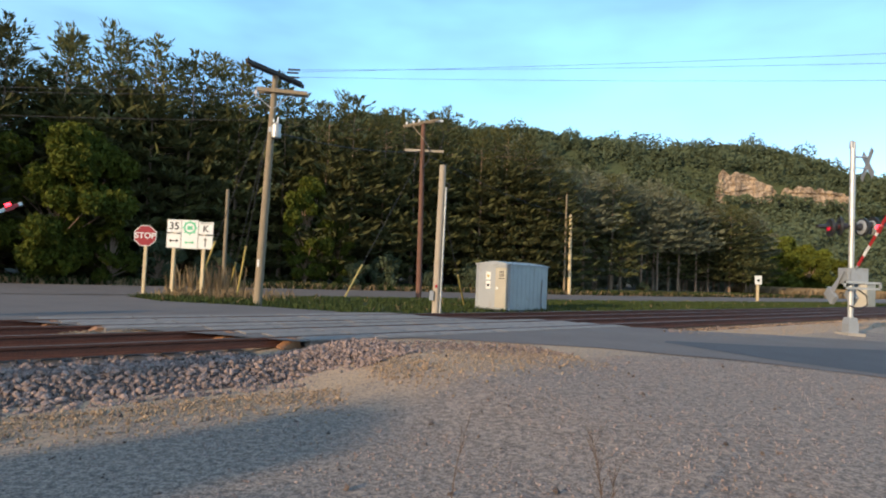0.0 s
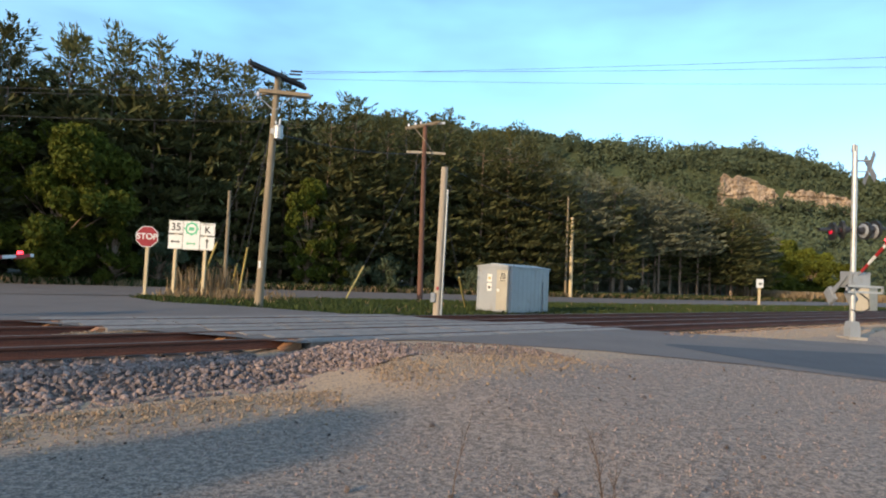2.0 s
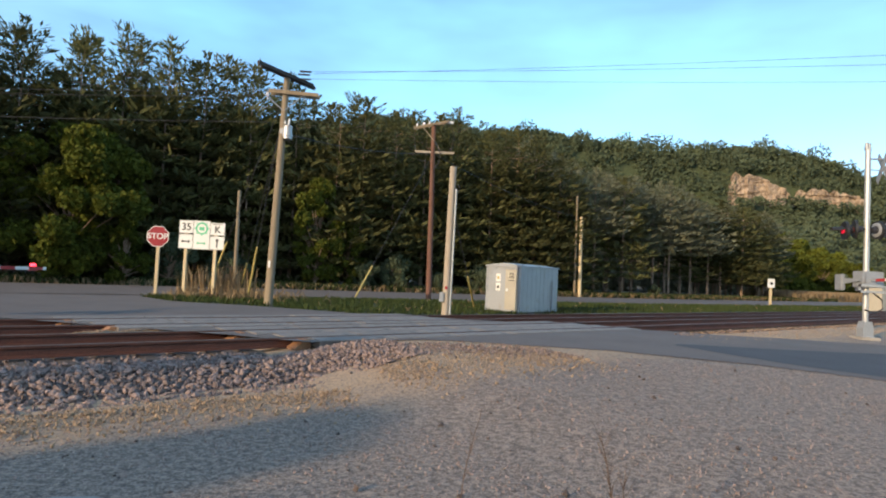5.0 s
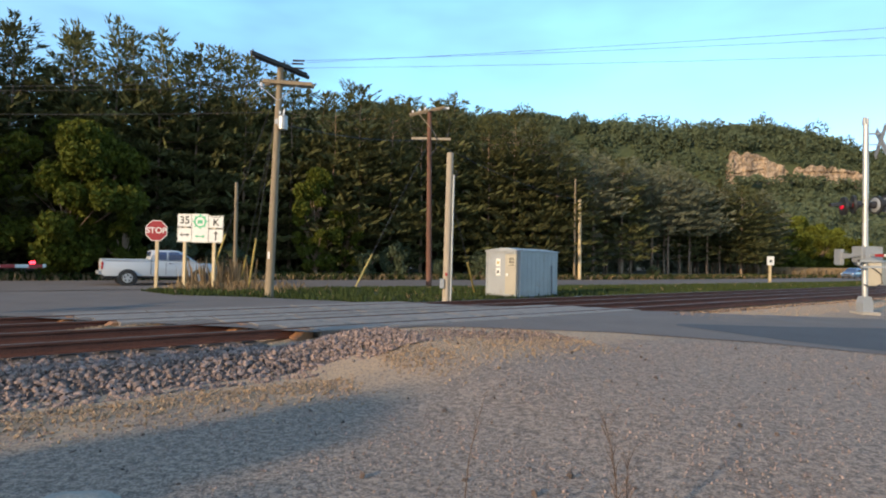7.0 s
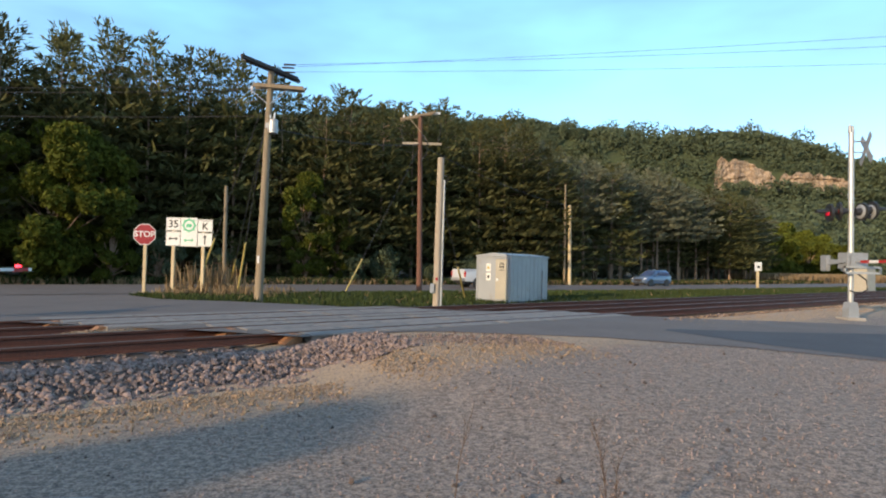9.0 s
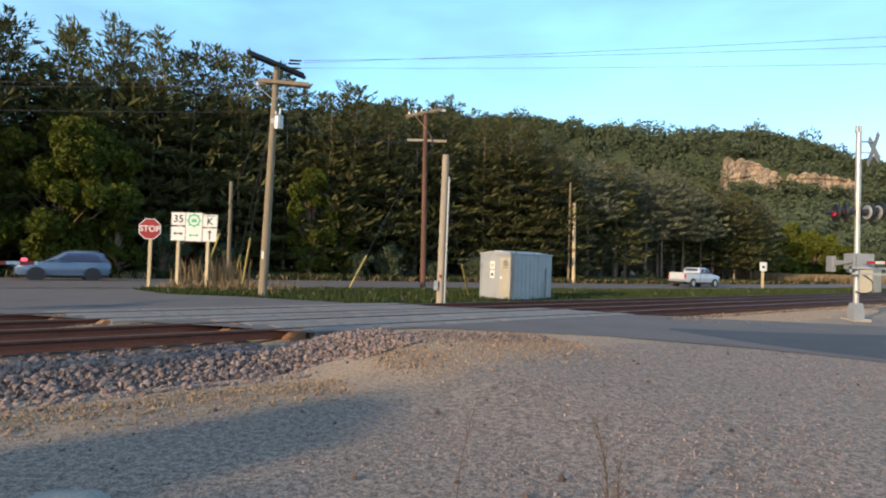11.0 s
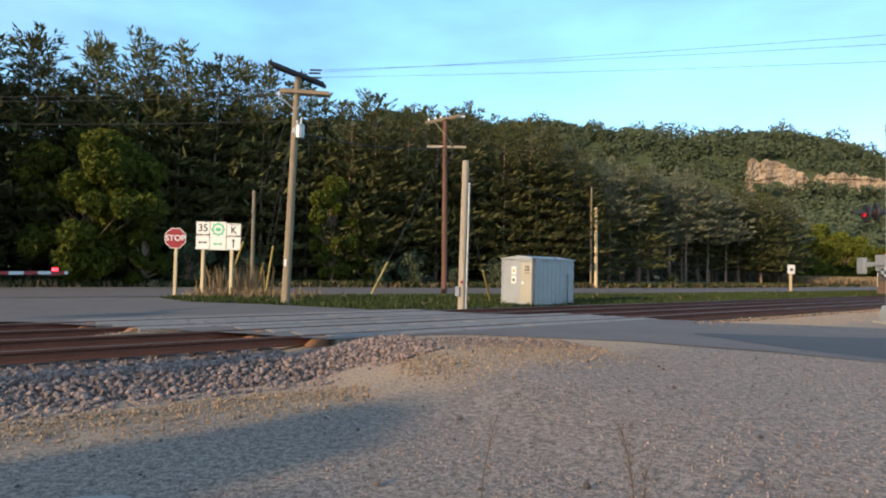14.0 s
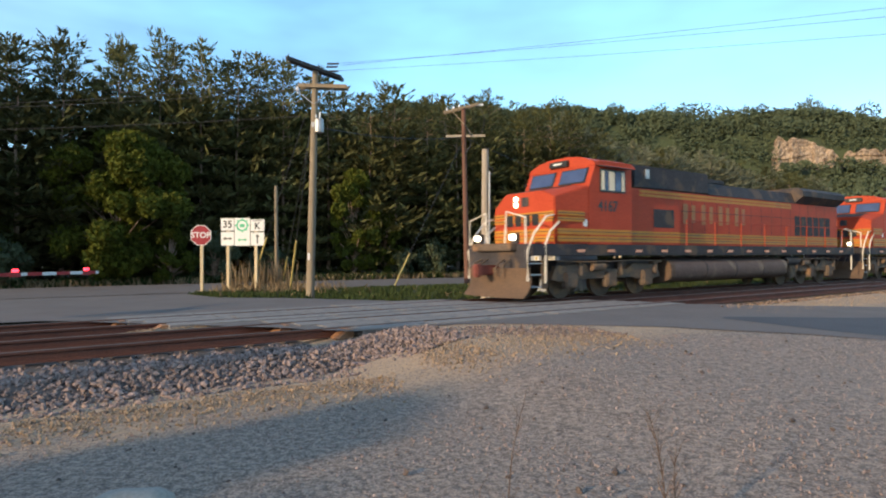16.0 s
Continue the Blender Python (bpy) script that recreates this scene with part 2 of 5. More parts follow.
# ---- building helpers ----
class Shape:
    """Collects boxes, tubes and plates into one mesh."""

    def __init__(self):
        self.v, self.f = [], []

    def add(self, verts, faces, m=None):
        k = len(self.v)
        self.v += [tuple(m @ Vector(p)) if m else tuple(p) for p in verts]
        self.f += [tuple(k + i for i in f) for f in faces]
        return self

    def box(self, x0, y0, z0, x1, y1, z1, m=None, bevel=0.0):
        if bevel <= 0:
            vs = [(x, y, z) for z in (z0, z1) for y in (y0, y1) for x in (x0, x1)]
            return self.add(vs, [(0, 2, 3, 1), (4, 5, 7, 6), (0, 1, 5, 4), (2, 6, 7, 3), (0, 4, 6, 2), (1, 3, 7, 5)], m)
        bm = bmesh.new()
        bmesh.ops.create_cube(bm, size=1)
        for v in bm.verts:
            v.co = Vector(((x0 + x1) / 2 + v.co.x * (x1 - x0), (y0 + y1) / 2 + v.co.y * (y1 - y0), (z0 + z1) / 2 + v.co.z * (z1 - z0)))
        bmesh.ops.bevel(bm, geom=bm.edges[:], offset=bevel, segments=2, affect="EDGES")
        bm.verts.index_update()
        self.add([v.co.copy() for v in bm.verts], [[v.index for v in f.verts] for f in bm.faces], m)
        bm.free()
        return self

    def tube(self, a, b, r0, r1=None, n=10, caps=True):
        a, b = Vector(a), Vector(b)
        r1 = r0 if r1 is None else r1
        q = (b - a).to_track_quat("Z", "Y")
        vs = [p + q @ Vector((math.cos(6.28319 * i / n) * r, math.sin(6.28319 * i / n) * r, 0)) for p, r in ((a, r0), (b, r1)) for i in range(n)]
        fs = [(i, (i + 1) % n, n + (i + 1) % n, n + i) for i in range(n)]
        if caps:
            fs += [tuple(range(n - 1, -1, -1)), tuple(range(n, 2 * n))]
        return self.add(vs, fs)

    def path(self, points, r, n=6):
        pts = [Vector(p) for p in points]
        k = len(self.v)
        for i, p in enumerate(pts):
            q = (pts[min(i + 1, len(pts) - 1)] - pts[max(i - 1, 0)]).to_track_quat("Z", "Y")
            self.v += [tuple(p + q @ Vector((math.cos(6.28319 * j / n) * r, math.sin(6.28319 * j / n) * r, 0))) for j in range(n)]
        for i in range(len(pts) - 1):
            for j in range(n):
                self.f.append((k + i * n + j, k + i * n + (j + 1) % n, k + (i + 1) * n + (j + 1) % n, k + (i + 1) * n + j))
        e = k + (len(pts) - 1) * n
        self.f += [tuple(range(k + n - 1, k - 1, -1)), tuple(range(e, e + n))]
        return self

    def prism(self, outline, axis, lo, hi, m=None):
        """An outline in the two other axes, drawn out along an axis."""
        n = len(outline)

        def put(u, v, w):
            return {"x": (w, u, v), "y": (u, w, v), "z": (u, v, w)}[axis]

        vs = [put(u, v, w) for w in (lo, hi) for u, v in outline]
        fs = [(i, (i + 1) % n, n + (i + 1) % n, n + i) for i in range(n)] + [tuple(range(n - 1, -1, -1)), tuple(range(n, 2 * n))]
        return self.add(vs, fs, m)

    def mesh(self, name, material, smooth=False):
        me = bpy.data.meshes.new(name)
        me.from_pydata([tuple(p) for p in self.v], [], self.f)
        bm = bmesh.new()
        bm.from_mesh(me)
        if len(bm.faces) < 20000:
            bmesh.ops.recalc_face_normals(bm, faces=bm.faces[:])
        bm.to_mesh(me)
        bm.free()
        me.materials.append(material)
        if smooth:
            me.shade_smooth()
            me.set_sharp_from_angle(angle=radians(38))
        return me


def thing(name, label, category, m=None, group="", kind=""):
    ob = tagged(new(name), label, category, group, kind)
    ob.empty_display_size = 0.2
    if m:
        ob.matrix_world = m
    return ob


def part(name, shape, material, parent=None, label="", smooth=False, m=None):
    ob = new(name, shape.mesh(name, material, smooth) if isinstance(shape, Shape) else shape)
    if parent:
        ob.parent = parent
    if m:
        ob.matrix_basis = m
    return tagged(ob, label)


def setting(name, shape, material, label="", category="", smooth=False, kind="structure"):
    return tagged(part(name, shape, material, None, "", smooth), label, category, "", kind)


# ---- the plan: s runs along the tracks, p across them, away from the camera ----
TX, TY = math.sin(radians(52.1)), math.cos(radians(52.1))
ALONG = math.degrees(math.atan2(TY, TX))


def at(s, p, z=0.0):
    return Vector((TX * s - TY * p, TY * s + TX * p, z))


def sp(x, y):
    return TX * x + TY * y, -TY * x + TX * y


def ramp(v, stops):
    for (a, za), (b, zb) in zip(stops, stops[1:]):
        if v <= b:
            k = max(0.0, min(1.0, (v - a) / (b - a)))
            return za + (zb - za) * k
    return stops[-1][1]


GROUND = [(-400, -0.42), (7.6, -0.43), (8.5, -0.50), (9.35, -0.26), (15.7, -0.26), (16.6, -0.27), (27.0, -0.24), (31.0, -0.52), (47.0, -0.58), (60, -0.3), (120, -0.3), (800, 0.0)]
LOT = [(-400, -0.42), (1.5, -0.39), (3.0, -0.312), (5.0, -0.234), (9.2, -0.034), (15.6, -0.07), (17.0, -0.24), (27.0, -0.24)]
ROAD = [(3.0, -0.30), (5.0, -0.22), (9.2, -0.02), (15.6, -0.02), (18.0, -0.20), (27.0, -0.205), (31.5, -0.47), (60, -0.5)]


def soft_step(v, a, b):
    k = max(0.0, min(1.0, (v - a) / (b - a)))
    return k * k * (3 - 2 * k)


def bend(s):
    """How far the highway and the wood beside it have drawn nearer to the tracks."""
    return 7.0 * soft_step(s, -5.0, 70.0)


def ground_sp(s, p):
    if p > 20:
        p += bend(s) * soft_step(p, 20, 24.5)
    k = soft_step(s, 3.9, 6.0)
    if p > 9.0:
        k *= 1 - soft_step(s, 14.2 - 0.9 * (p - 10), 15.2 - 0.9 * (p - 10))
    return ramp(p, GROUND) * (1 - k) + (ramp(p, LOT) if p < 27 else ramp(p, GROUND)) * k


def ground_z(x, y):
    return ground_sp(*sp(x, y))


def road_z(x, y):
    return ramp(sp(x, y)[1], ROAD)


def sheet(ss, ps, height, shift=None):
    sh = Shape()
    for s in ss:
        for p in ps:
            v = at(s, p - shift(s) if shift else p)
            sh.v.append((v.x, v.y, height(s, p)))
    n = len(ps)
    for i in range(len(ss) - 1):
        for j in range(n - 1):
            sh.f.append((i * n + j, (i + 1) * n + j, (i + 1) * n + j + 1, i * n + j + 1))
    return sh


def steps(a, b, d):
    k = max(1, round((b - a) / d))
    return [a + (b - a) * i / k for i in range(k + 1)]


# one sheet of ground out to the horizon
S_LINES = [-1500, -600, -250] + steps(-110, -14, 6) + steps(-12, 40, 1) + steps(44, 200, 6) + [260, 400, 700, 1500]
P_LINES = [-1500, -500, -200, -90, -40, -20] + steps(-10, 8, 1.5) + [8.6, 9.3, 12, 15.7, 17] + steps(19, 47, 2) + [52, 60, 80, 120, 200, 500, 1500]
ground = setting("ground", sheet(S_LINES, P_LINES, lambda s, p: ground_sp(s, p) + 0.015 * noise.noise((s * 0.3, p * 0.3, 0))), GRAVEL, "grey gravel and earth ground", "ground", True)
ground.data.materials.append(GRASS)
ground.data.materials.append(FOREST)
ground.data.materials.append(BALLAST)
for f in ground.data.polygons:
    s, p = sp(f.center.x, f.center.y)
    p += bend(s) if p > 24 else 0.0
    f.material_index = 3 if 8.5 < p < 16.3 and not 4.5 < s < 14.5 else 0 if p < 16.5 else (1 if p < 49 or p > 110 else 2)
# the highway along the trees
setting("highway", sheet(steps(-160, 420, 5), steps(33.0, 44.5, 1.15), lambda s, p: -0.475 + 0.10 * (1 - abs(p - 38.5) / 7), bend), ASPHALT, "grey asphalt two-lane highway", "road", True)
# the side road over the crossing, from the lot to the highway
NEAR = [(60, -1), (30, 4.5), (16, 8.6), (8.9, 10.9), (6.5, 11.9), (3.7, 12.3), (-0.3, 12.0), (-2.3, 10.75), (-3.9, 11.3), (-7.8, 12.1), (-14, 13.6), (-22, 15), (-34, 17)]
FAR = [(60, 11), (30, 15.4), (16, 17.8), (10, 17.3), (8.0, 16.9), (6.0, 17.0), (3.0, 17.5), (-0.2, 18.1), (-3.3, 20.8), (-7.3, 22.1), (-10.1, 22.4), (-12.9, 25.0), (-8.0, 34.0)]


def along(points, n):
    out = []
    for i in range(n):
        k = i / (n - 1) * (len(points) - 1)
        j = min(int(k), len(points) - 2)
        a, b = Vector(points[j]), Vector(points[j + 1])
        out.append(a.lerp(b, k - j))
    return out


def strip(near, far, n, m, height, lift=0.0):
    sh = Shape()
    for a, b in zip(along(near, n), along(far, n)):
        for j in range(m + 1):
            v = a.lerp(b, j / m)
            sh.v.append((v.x, v.y, height(v.x, v.y) + lift))
    for i in range(n - 1):
        for j in range(m):
            k = i * (m + 1) + j
            sh.f.append((k, k + m + 1, k + m + 2, k + 1))
    return sh


setting("side_road", strip(NEAR, FAR, 121, 26, road_z), ASPHALT, "worn grey asphalt side road over the crossing", "road", True)
# a darker stretch laid just above the side road
setting("road_patch", strip([(60, -0.9), (30, 4.6), (16, 8.7), (9.6, 10.9), (7.2, 12.4), (5.6, 13.9)], [(60, 10.0), (30, 14.2), (20, 15.6), (12, 15.4), (8.5, 14.6), (5.8, 14.2)], 61, 12, road_z, 0.006), ASPHALT_DARK, "darker stretch of asphalt", "road", True)

# ---- tracks ----
RAIL = [(-0.075, -0.18), (0.075, -0.18), (0.075, -0.165), (0.012, -0.14), (0.010, -0.05), (0.036, -0.035), (0.036, -0.004), (-0.036, -0.004), (-0.036, -0.035), (-0.010, -0.05), (-0.012, -0.14), (-0.075, -0.165)]
ALONG_M = pose(0, 0, 0, 0, 0, ALONG)
TRACKS = [((10.52, 11.96), 4.45, 14.7, -0.50), ((13.42, 14.86), 1.72, 10.9, -0.417)]
ENDS = {(10.52, 11.96): (4.85, 4.15), (13.42, 14.86): (2.12, 1.52)}
TIE_MESH = Shape().box(-0.115, -1.3, -0.19, 0.115, 1.3, 0.0, bevel=0.012).mesh("tie", TIE)
for pair, s0, s1, skew in TRACKS:
    track = thing("railway_track", "rusty steel railway track on stone ballast", "railway track", group="railway tracks")
    for p in pair:
        rail = part("rail", Shape().prism([(p + u, v) for u, v in RAIL], "x", -140, 420, ALONG_M), RUST, track)
        part("railhead", Shape().prism([(p - 0.034, -0.003), (p + 0.034, -0.003), (p + 0.03, 0.004), (p - 0.03, 0.004)], "x", -140, 420, ALONG_M), STEEL, rail, "polished running surface")
    s = -9.0
    while s < 60:
        if not s0 - 0.2 < s < s1 + 0.2:
            v = at(s, (pair[0] + pair[1]) / 2, -0.215)
            part("tie", TIE_MESH, None, track, m=pose(v.x, v.y, v.z, 0, 0, ALONG + 1.2 * math.sin(s * 7)))
        s += 0.56
    # crossing panels between and beside the rails, with the flangeways open
    for a, b in ((pair[0] - 0.62, pair[0] - 0.07), (pair[0] + 0.11, (pair[0] + pair[1]) / 2 - 0.01), ((pair[0] + pair[1]) / 2 + 0.01, pair[1] - 0.11), (pair[1] + 0.07, pair[1] + 0.62)):
        k = round((s1 - s0) / 1.8)
        shift = skew * ((a + b) / 2 - (pair[0] + pair[1]) / 2)
        ln = (s1 - s0) / k
        me = Shape().box(-ln / 2 + 0.012, -(b - a) / 2, -0.17, ln / 2 - 0.012, (b - a) / 2, 0.0, bevel=0.012).mesh("panel", PANEL)
        for i in range(k):
            v = at(s0 + ln * (i + 0.5) + shift, (a + b) / 2, -0.003 - 0.006 * ((i * 7) % 3) / 2)
            part("panel", me, None, track, m=pose(v.x, v.y, v.z, 0, 0, ALONG))
    # black strips added in place of the shade inside the flangeway gaps
    for p, lo, hi in ((pair[0], -0.068, -0.040), (pair[0], 0.040, 0.108), (pair[1], -0.108, -0.040), (pair[1], 0.040, 0.068)):
        part("flangeway", Shape().box(s0 + skew * (p - (pair[0] + pair[1]) / 2) + 0.05, p + lo, -0.16, s1 + 0.2, p + hi, -0.045, ALONG_M), GAP_BLACK, track, "black strip standing in for shade in the flangeway")
    # worn timber ramps where the panels end
    for p, end in zip(pair, ENDS[pair]):
        sh = Shape().prism([(0.05, -0.19), (0.05, -0.012), (-0.05, -0.012), (-0.26, -0.16), (-0.26, -0.19)], "y", -0.16, 0.20)
        v = at(end, p - 0.28)
        part("end_ramp", sh, TIMBER, track, "rough tan end ramp", m=pose(v.x, v.y, 0, 0, 0, ALONG))
# ---- loose stones ----
OCTA = np.array([(1, 0, 0), (-1, 0, 0), (0, 1, 0), (0, -1, 0), (0, 0, 1), (0, 0, -1)], float)
OCTA_F = [(0, 2, 4), (2, 1, 4), (1, 3, 4), (3, 0, 4), (2, 0, 5), (1, 2, 5), (3, 1, 5), (0, 3, 5)]


def stones(name, label, seed, count, where, size, material, sink=0.25, top=None):
    r = np.random.default_rng(seed)
    vs, fs = [], []
    while len(vs) < count * 6:
        s, p = where(r)
        if s is None:
            continue
        v = at(s, p)
        z = top(s, p) if top else ground_z(v.x, v.y)
        d = size[0] + (size[1] - size[0]) * r.random() ** 2
        q, _ = np.linalg.qr(r.normal(size=(3, 3)))
        pts = (OCTA * r.uniform(0.6, 1.15, (6, 1)) * (d, d * 0.8, d * 0.65)) @ q.T * 0.5 + (v.x, v.y, z + d * (0.5 - sink) * r.random())
        k = len(vs)
        vs += pts.tolist()
        fs += [tuple(k + i for i in f) for f in OCTA_F]
    me = bpy.data.meshes.new(name)
    me.from_pydata(vs, [], fs)
    me.materials.append(material)
    return tagged(new(name, me), label, "gravel", kind="stuff")


def shoulder(r):
    s = r.uniform(-9, 6.3)
    p = 8.15 + 2.25 * r.random()
    return (None, None) if (s > 4.0 and p > 9.85) else (s, p)


def spill(r):
    s = 4.5 + 4.6 * r.random() ** 1.4
    p = 9.75 - 0.45 * (s - 4.5) + r.normal() * 0.35
    return (s, p) if p < 9.8 else (None, None)


bank = thing("ballast_bank", "grey and brown crushed stone bank beside the track", "ballast", kind="structure")
rb = np.random.default_rng(21)
ROCKS = []
for k in range(10):
    bm = bmesh.new()
    bmesh.ops.create_icosphere(bm, subdivisions=1, radius=0.5)
    for v in bm.verts:
        v.co *= rb.uniform(0.7, 1.1)
        v.co = Vector((v.co.x, v.co.y * 0.8, v.co.z * 0.62))
    me = bpy.data.meshes.new("stone")
    bm.to_mesh(me)
    bm.free()
    me.materials.append(STONE)
    ROCKS.append(me)
for k in range(300):
    s, p = rb.uniform(0.3, 5.6), 8.5 + 1.35 * rb.random()
    d, v = rb.uniform(0.08, 0.15), at(s, p)
    part("stone", ROCKS[k % 10], None, bank, m=pose(v.x, v.y, ground_z(v.x, v.y) + d * 0.28, rb.uniform(-30, 30), rb.uniform(-30, 30), rb.uniform(0, 360)) @ Matrix.Scale(d, 4))
stones("ballast", "grey and brown crushed stone ballast beside the rails", 1, 15000, shoulder, (0.055, 0.14), STONE)
stones("ballast", "loose crushed stone spilling onto the lot", 2, 2200, spill, (0.035, 0.10), STONE)
stones("ballast", "crushed stone between the rails", 3, 3600, lambda r: (r.uniform(-9, 3.5), r.uniform(10.1, 15.9)), (0.05, 0.11), STONE)
def heap(s, p):
    return -0.28 + 0.22 * soft_step(s, 0.2, 1.8) * (1 - soft_step(s, 3.4, 4.1)) * max(0.0, 1 - ((p - 12.72) / 0.42) ** 2) + 0.02 * noise.noise((s * 5, p * 5, 0))


setting("gravel_heap", sheet(steps(0.2, 4.1, 0.1), steps(12.30, 13.14, 0.07), heap), PEBBLE, "tan gravel heaped between the two tracks", "gravel", True)
stones("heap_stones", "loose tan stones on the heap between the tracks", 10, 1400, lambda r: (r.uniform(0.4, 4.0), r.uniform(12.37, 13.08)), (0.03, 0.09), PEBBLE, top=heap)
stones("ballast", "crushed stone between rails beyond the crossing", 4, 4500, lambda r: (15.0 + 30 * r.random() ** 1.4 - 0.9 * 0, r.uniform(8.6, 15.9)), (0.05, 0.12), STONE)


def strip_place(r):
    s = r.uniform(-5, 9)
    p = 7.9 - 0.05 * s + r.normal() * 0.6
    return (s, p) if p < 8.75 - 0.05 * max(0, s - 4) else (None, None)


stones("tan_gravel", "tan fine gravel along the foot of the ballast", 5, 9000, strip_place, (0.022, 0.075), PEBBLE)


def lot_place(r):
    x, y = r.uniform(-7.5, 10), 3.6 + 8.6 * r.random() ** 1.3
    s, p = sp(x, y)
    return (s, p) if p < 8.3 and y < 11.6 else (None, None)


stones("lot_gravel", "small grey stones scattered on the gravel lot", 6, 20000, lot_place, (0.012, 0.042), STONE)
stones("lot_gravel", "small tan stones scattered on the gravel lot", 7, 3000, lot_place, (0.008, 0.026), PEBBLE)
stones("lot_clod", "dark clods and larger stones lying on the gravel lot", 11, 260, lot_place, (0.035, 0.11), BALLAST)
stones("berm_gravel", "pale gravel bank between road and track", 8, 3500, lambda r: (r.uniform(15.2, 34), 9.2 - 2.0 * r.random() ** 1.5), (0.02, 0.07), PEBBLE)
stones("verge_gravel", "pale gravel strip behind the tracks", 9, 3500, lambda r: (r.uniform(11, 24), r.uniform(15.9, 17.3)), (0.02, 0.06), PEBBLE)
rock = thing("rock", "pale rounded stone lying on the gravel", "rock", pose(-2.46, 4.08, -0.40, 4, 3, 20))
bm = bmesh.new()
bmesh.ops.create_icosphere(bm, subdivisions=3, radius=1)
for v in bm.verts:
    v.co *= 1 + 0.25 * noise.noise(v.co * 1.7)
    v.co = Vector((v.co.x * 0.30, v.co.y * 0.16, v.co.z * 0.10))
me = bpy.data.meshes.new("boulder")
bm.to_mesh(me)
bm.free()
me.materials.append(CONCRETE)
me.shade_smooth()
part("boulder", me, None, rock)


# ---- grass ----
def blades(name, label, seed, count, where, tall, wide, material, lean=0.35, category="grass"):
    r = np.random.default_rng(seed)
    vs, fs = [], []
    made = 0
    while made < count:
        x, y = where(r)
        if x is None:
            continue
        z = ground_z(x, y) - 0.01
        for _ in range(3):
            a, h = r.random() * 6.283, tall[0] + (tall[1] - tall[0]) * r.random()
            dx, dy = math.cos(a) * wide, math.sin(a) * wide
            ox, oy = x + r.normal() * 0.05, y + r.normal() * 0.05
            lx, ly = r.normal() * lean * h, r.normal() * lean * h
            k = len(vs)
            vs += [(ox - dx, oy - dy, z), (ox + dx, oy + dy, z), (ox + dx * 0.6 + lx * 0.4, oy + dy * 0.6 + ly * 0.4, z + h * 0.6), (ox + lx, oy + ly, z + h)]
            fs.append((k, k + 1, k + 2, k + 3))
        made += 1
    me = bpy.data.meshes.new(name)
    me.from_pydata(vs, [], fs)
    me.materials.append(material)
    return tagged(new(name, me), label, category, kind="stuff")


ISLAND = [(-12.7, 24.9), (-10.0, 22.6), (-7.2, 22.3), (-3.2, 21.0), (-0.8, 21.2)]


def on_island(r):
    s = 5 + 75 * r.random() ** 1.5
    v = at(s, r.uniform(17.3, 31.2 - bend(s)))
    if v.x < -0.8:
        if v.x < -12.6:
            return None, None
        for (xa, ya), (xb, yb) in zip(ISLAND, ISLAND[1:]):
            if xa <= v.x <= xb and v.y < ya + (yb - ya) * (v.x - xa) / (xb - xa) + 0.1:
                return None, None
    return v.x, v.y


def near_signs(r):
    x, y = -9.6 + r.normal() * 1.5, 26.6 + r.normal() * 0.9
    return (x, y) if y > 23.5 and x > -12.3 else (None, None)


def verge(r):
    s = r.uniform(-25, 120)
    v = at(s, r.uniform(45.6, 48.8) - bend(s))
    return v.x, v.y


def field(r):
    v = at(104 + 75 * r.random(), 39.2 + 9 * r.random())
    return v.x, v.y


blades("island_grass", "short green grass between tracks and highway", 1, 15000, on_island, (0.08, 0.26), 0.03, BLADE)
blades("island_straw", "dry straw among the short grass", 2, 180, on_island, (0.1, 0.32), 0.02, STRAW)
blades("dry_weeds", "tall dry weeds round the sign posts", 3, 340, near_signs, (0.2, 0.6), 0.022, STRAW, 0.25)
blades("tall_weeds", "dead tan weed stalks behind the sign posts", 4, 80, lambda r: (-10.3 + r.normal() * 0.9, 27.4 + r.normal() * 0.5), (0.9, 1.75), 0.03, STRAW, 0.08)
blades("verge_grass", "rough dry grass along the edge of the trees", 5, 7000, verge, (0.2, 0.65), 0.05, STRAW, 0.3)
blades("verge_green", "green undergrowth along the edge of the trees", 6, 6000, verge, (0.2, 0.8), 0.07, BLADE, 0.4)
blades("dry_field", "field of tall straw-coloured grass", 7, 8000, field, (1.0, 1.8), 0.16, STRAW, 0.15, "field")


def stalk(x, y, tall, lean_x, seed, twigs):
    t = thing("dead_weed", "thin brown dead weed stalk on the gravel", "weed", pose(x, y, ground_z(x, y) - 0.01), group="dead weeds on the lot")
    r = random.Random(seed)
    sh = Shape()
    pts = [Vector((lean_x * k * k + 0.01 * r.uniform(-1, 1), 0.02 * k, tall * k)) for k in (0, 0.2, 0.4, 0.6, 0.8, 1.0)]
    for i in range(5):
        sh.tube(pts[i], pts[i + 1], 0.0062 - 0.0009 * i, 0.0053 - 0.0009 * i, 5)
    part("stem", sh, STEM, t)
    sh = Shape()
    for _ in range(twigs):
        k = r.uniform(0.1, 0.95) * 5
        i = min(int(k), 4)
        o = pts[i].lerp(pts[i + 1], k - i)
        a, ln = r.uniform(0, 6.28), r.uniform(0.03, 0.16)
        sh.tube(o, o + Vector((math.cos(a) * ln * 0.5, math.sin(a) * ln * 0.5, ln)), 0.0022, 0.001, 4, caps=False)
    part("twig_spray", sh, STEM, t)


STEM = mat("dead_stem", (0.10, 0.065, 0.045), (0.06, 0.04, 0.03), 0.9, 5, 50, 0.1)
stalk(0.16, 3.6, 0.98, 0.14, 1, 14)
stalk(-0.03, 3.45, 0.45, 0.04, 2, 8)
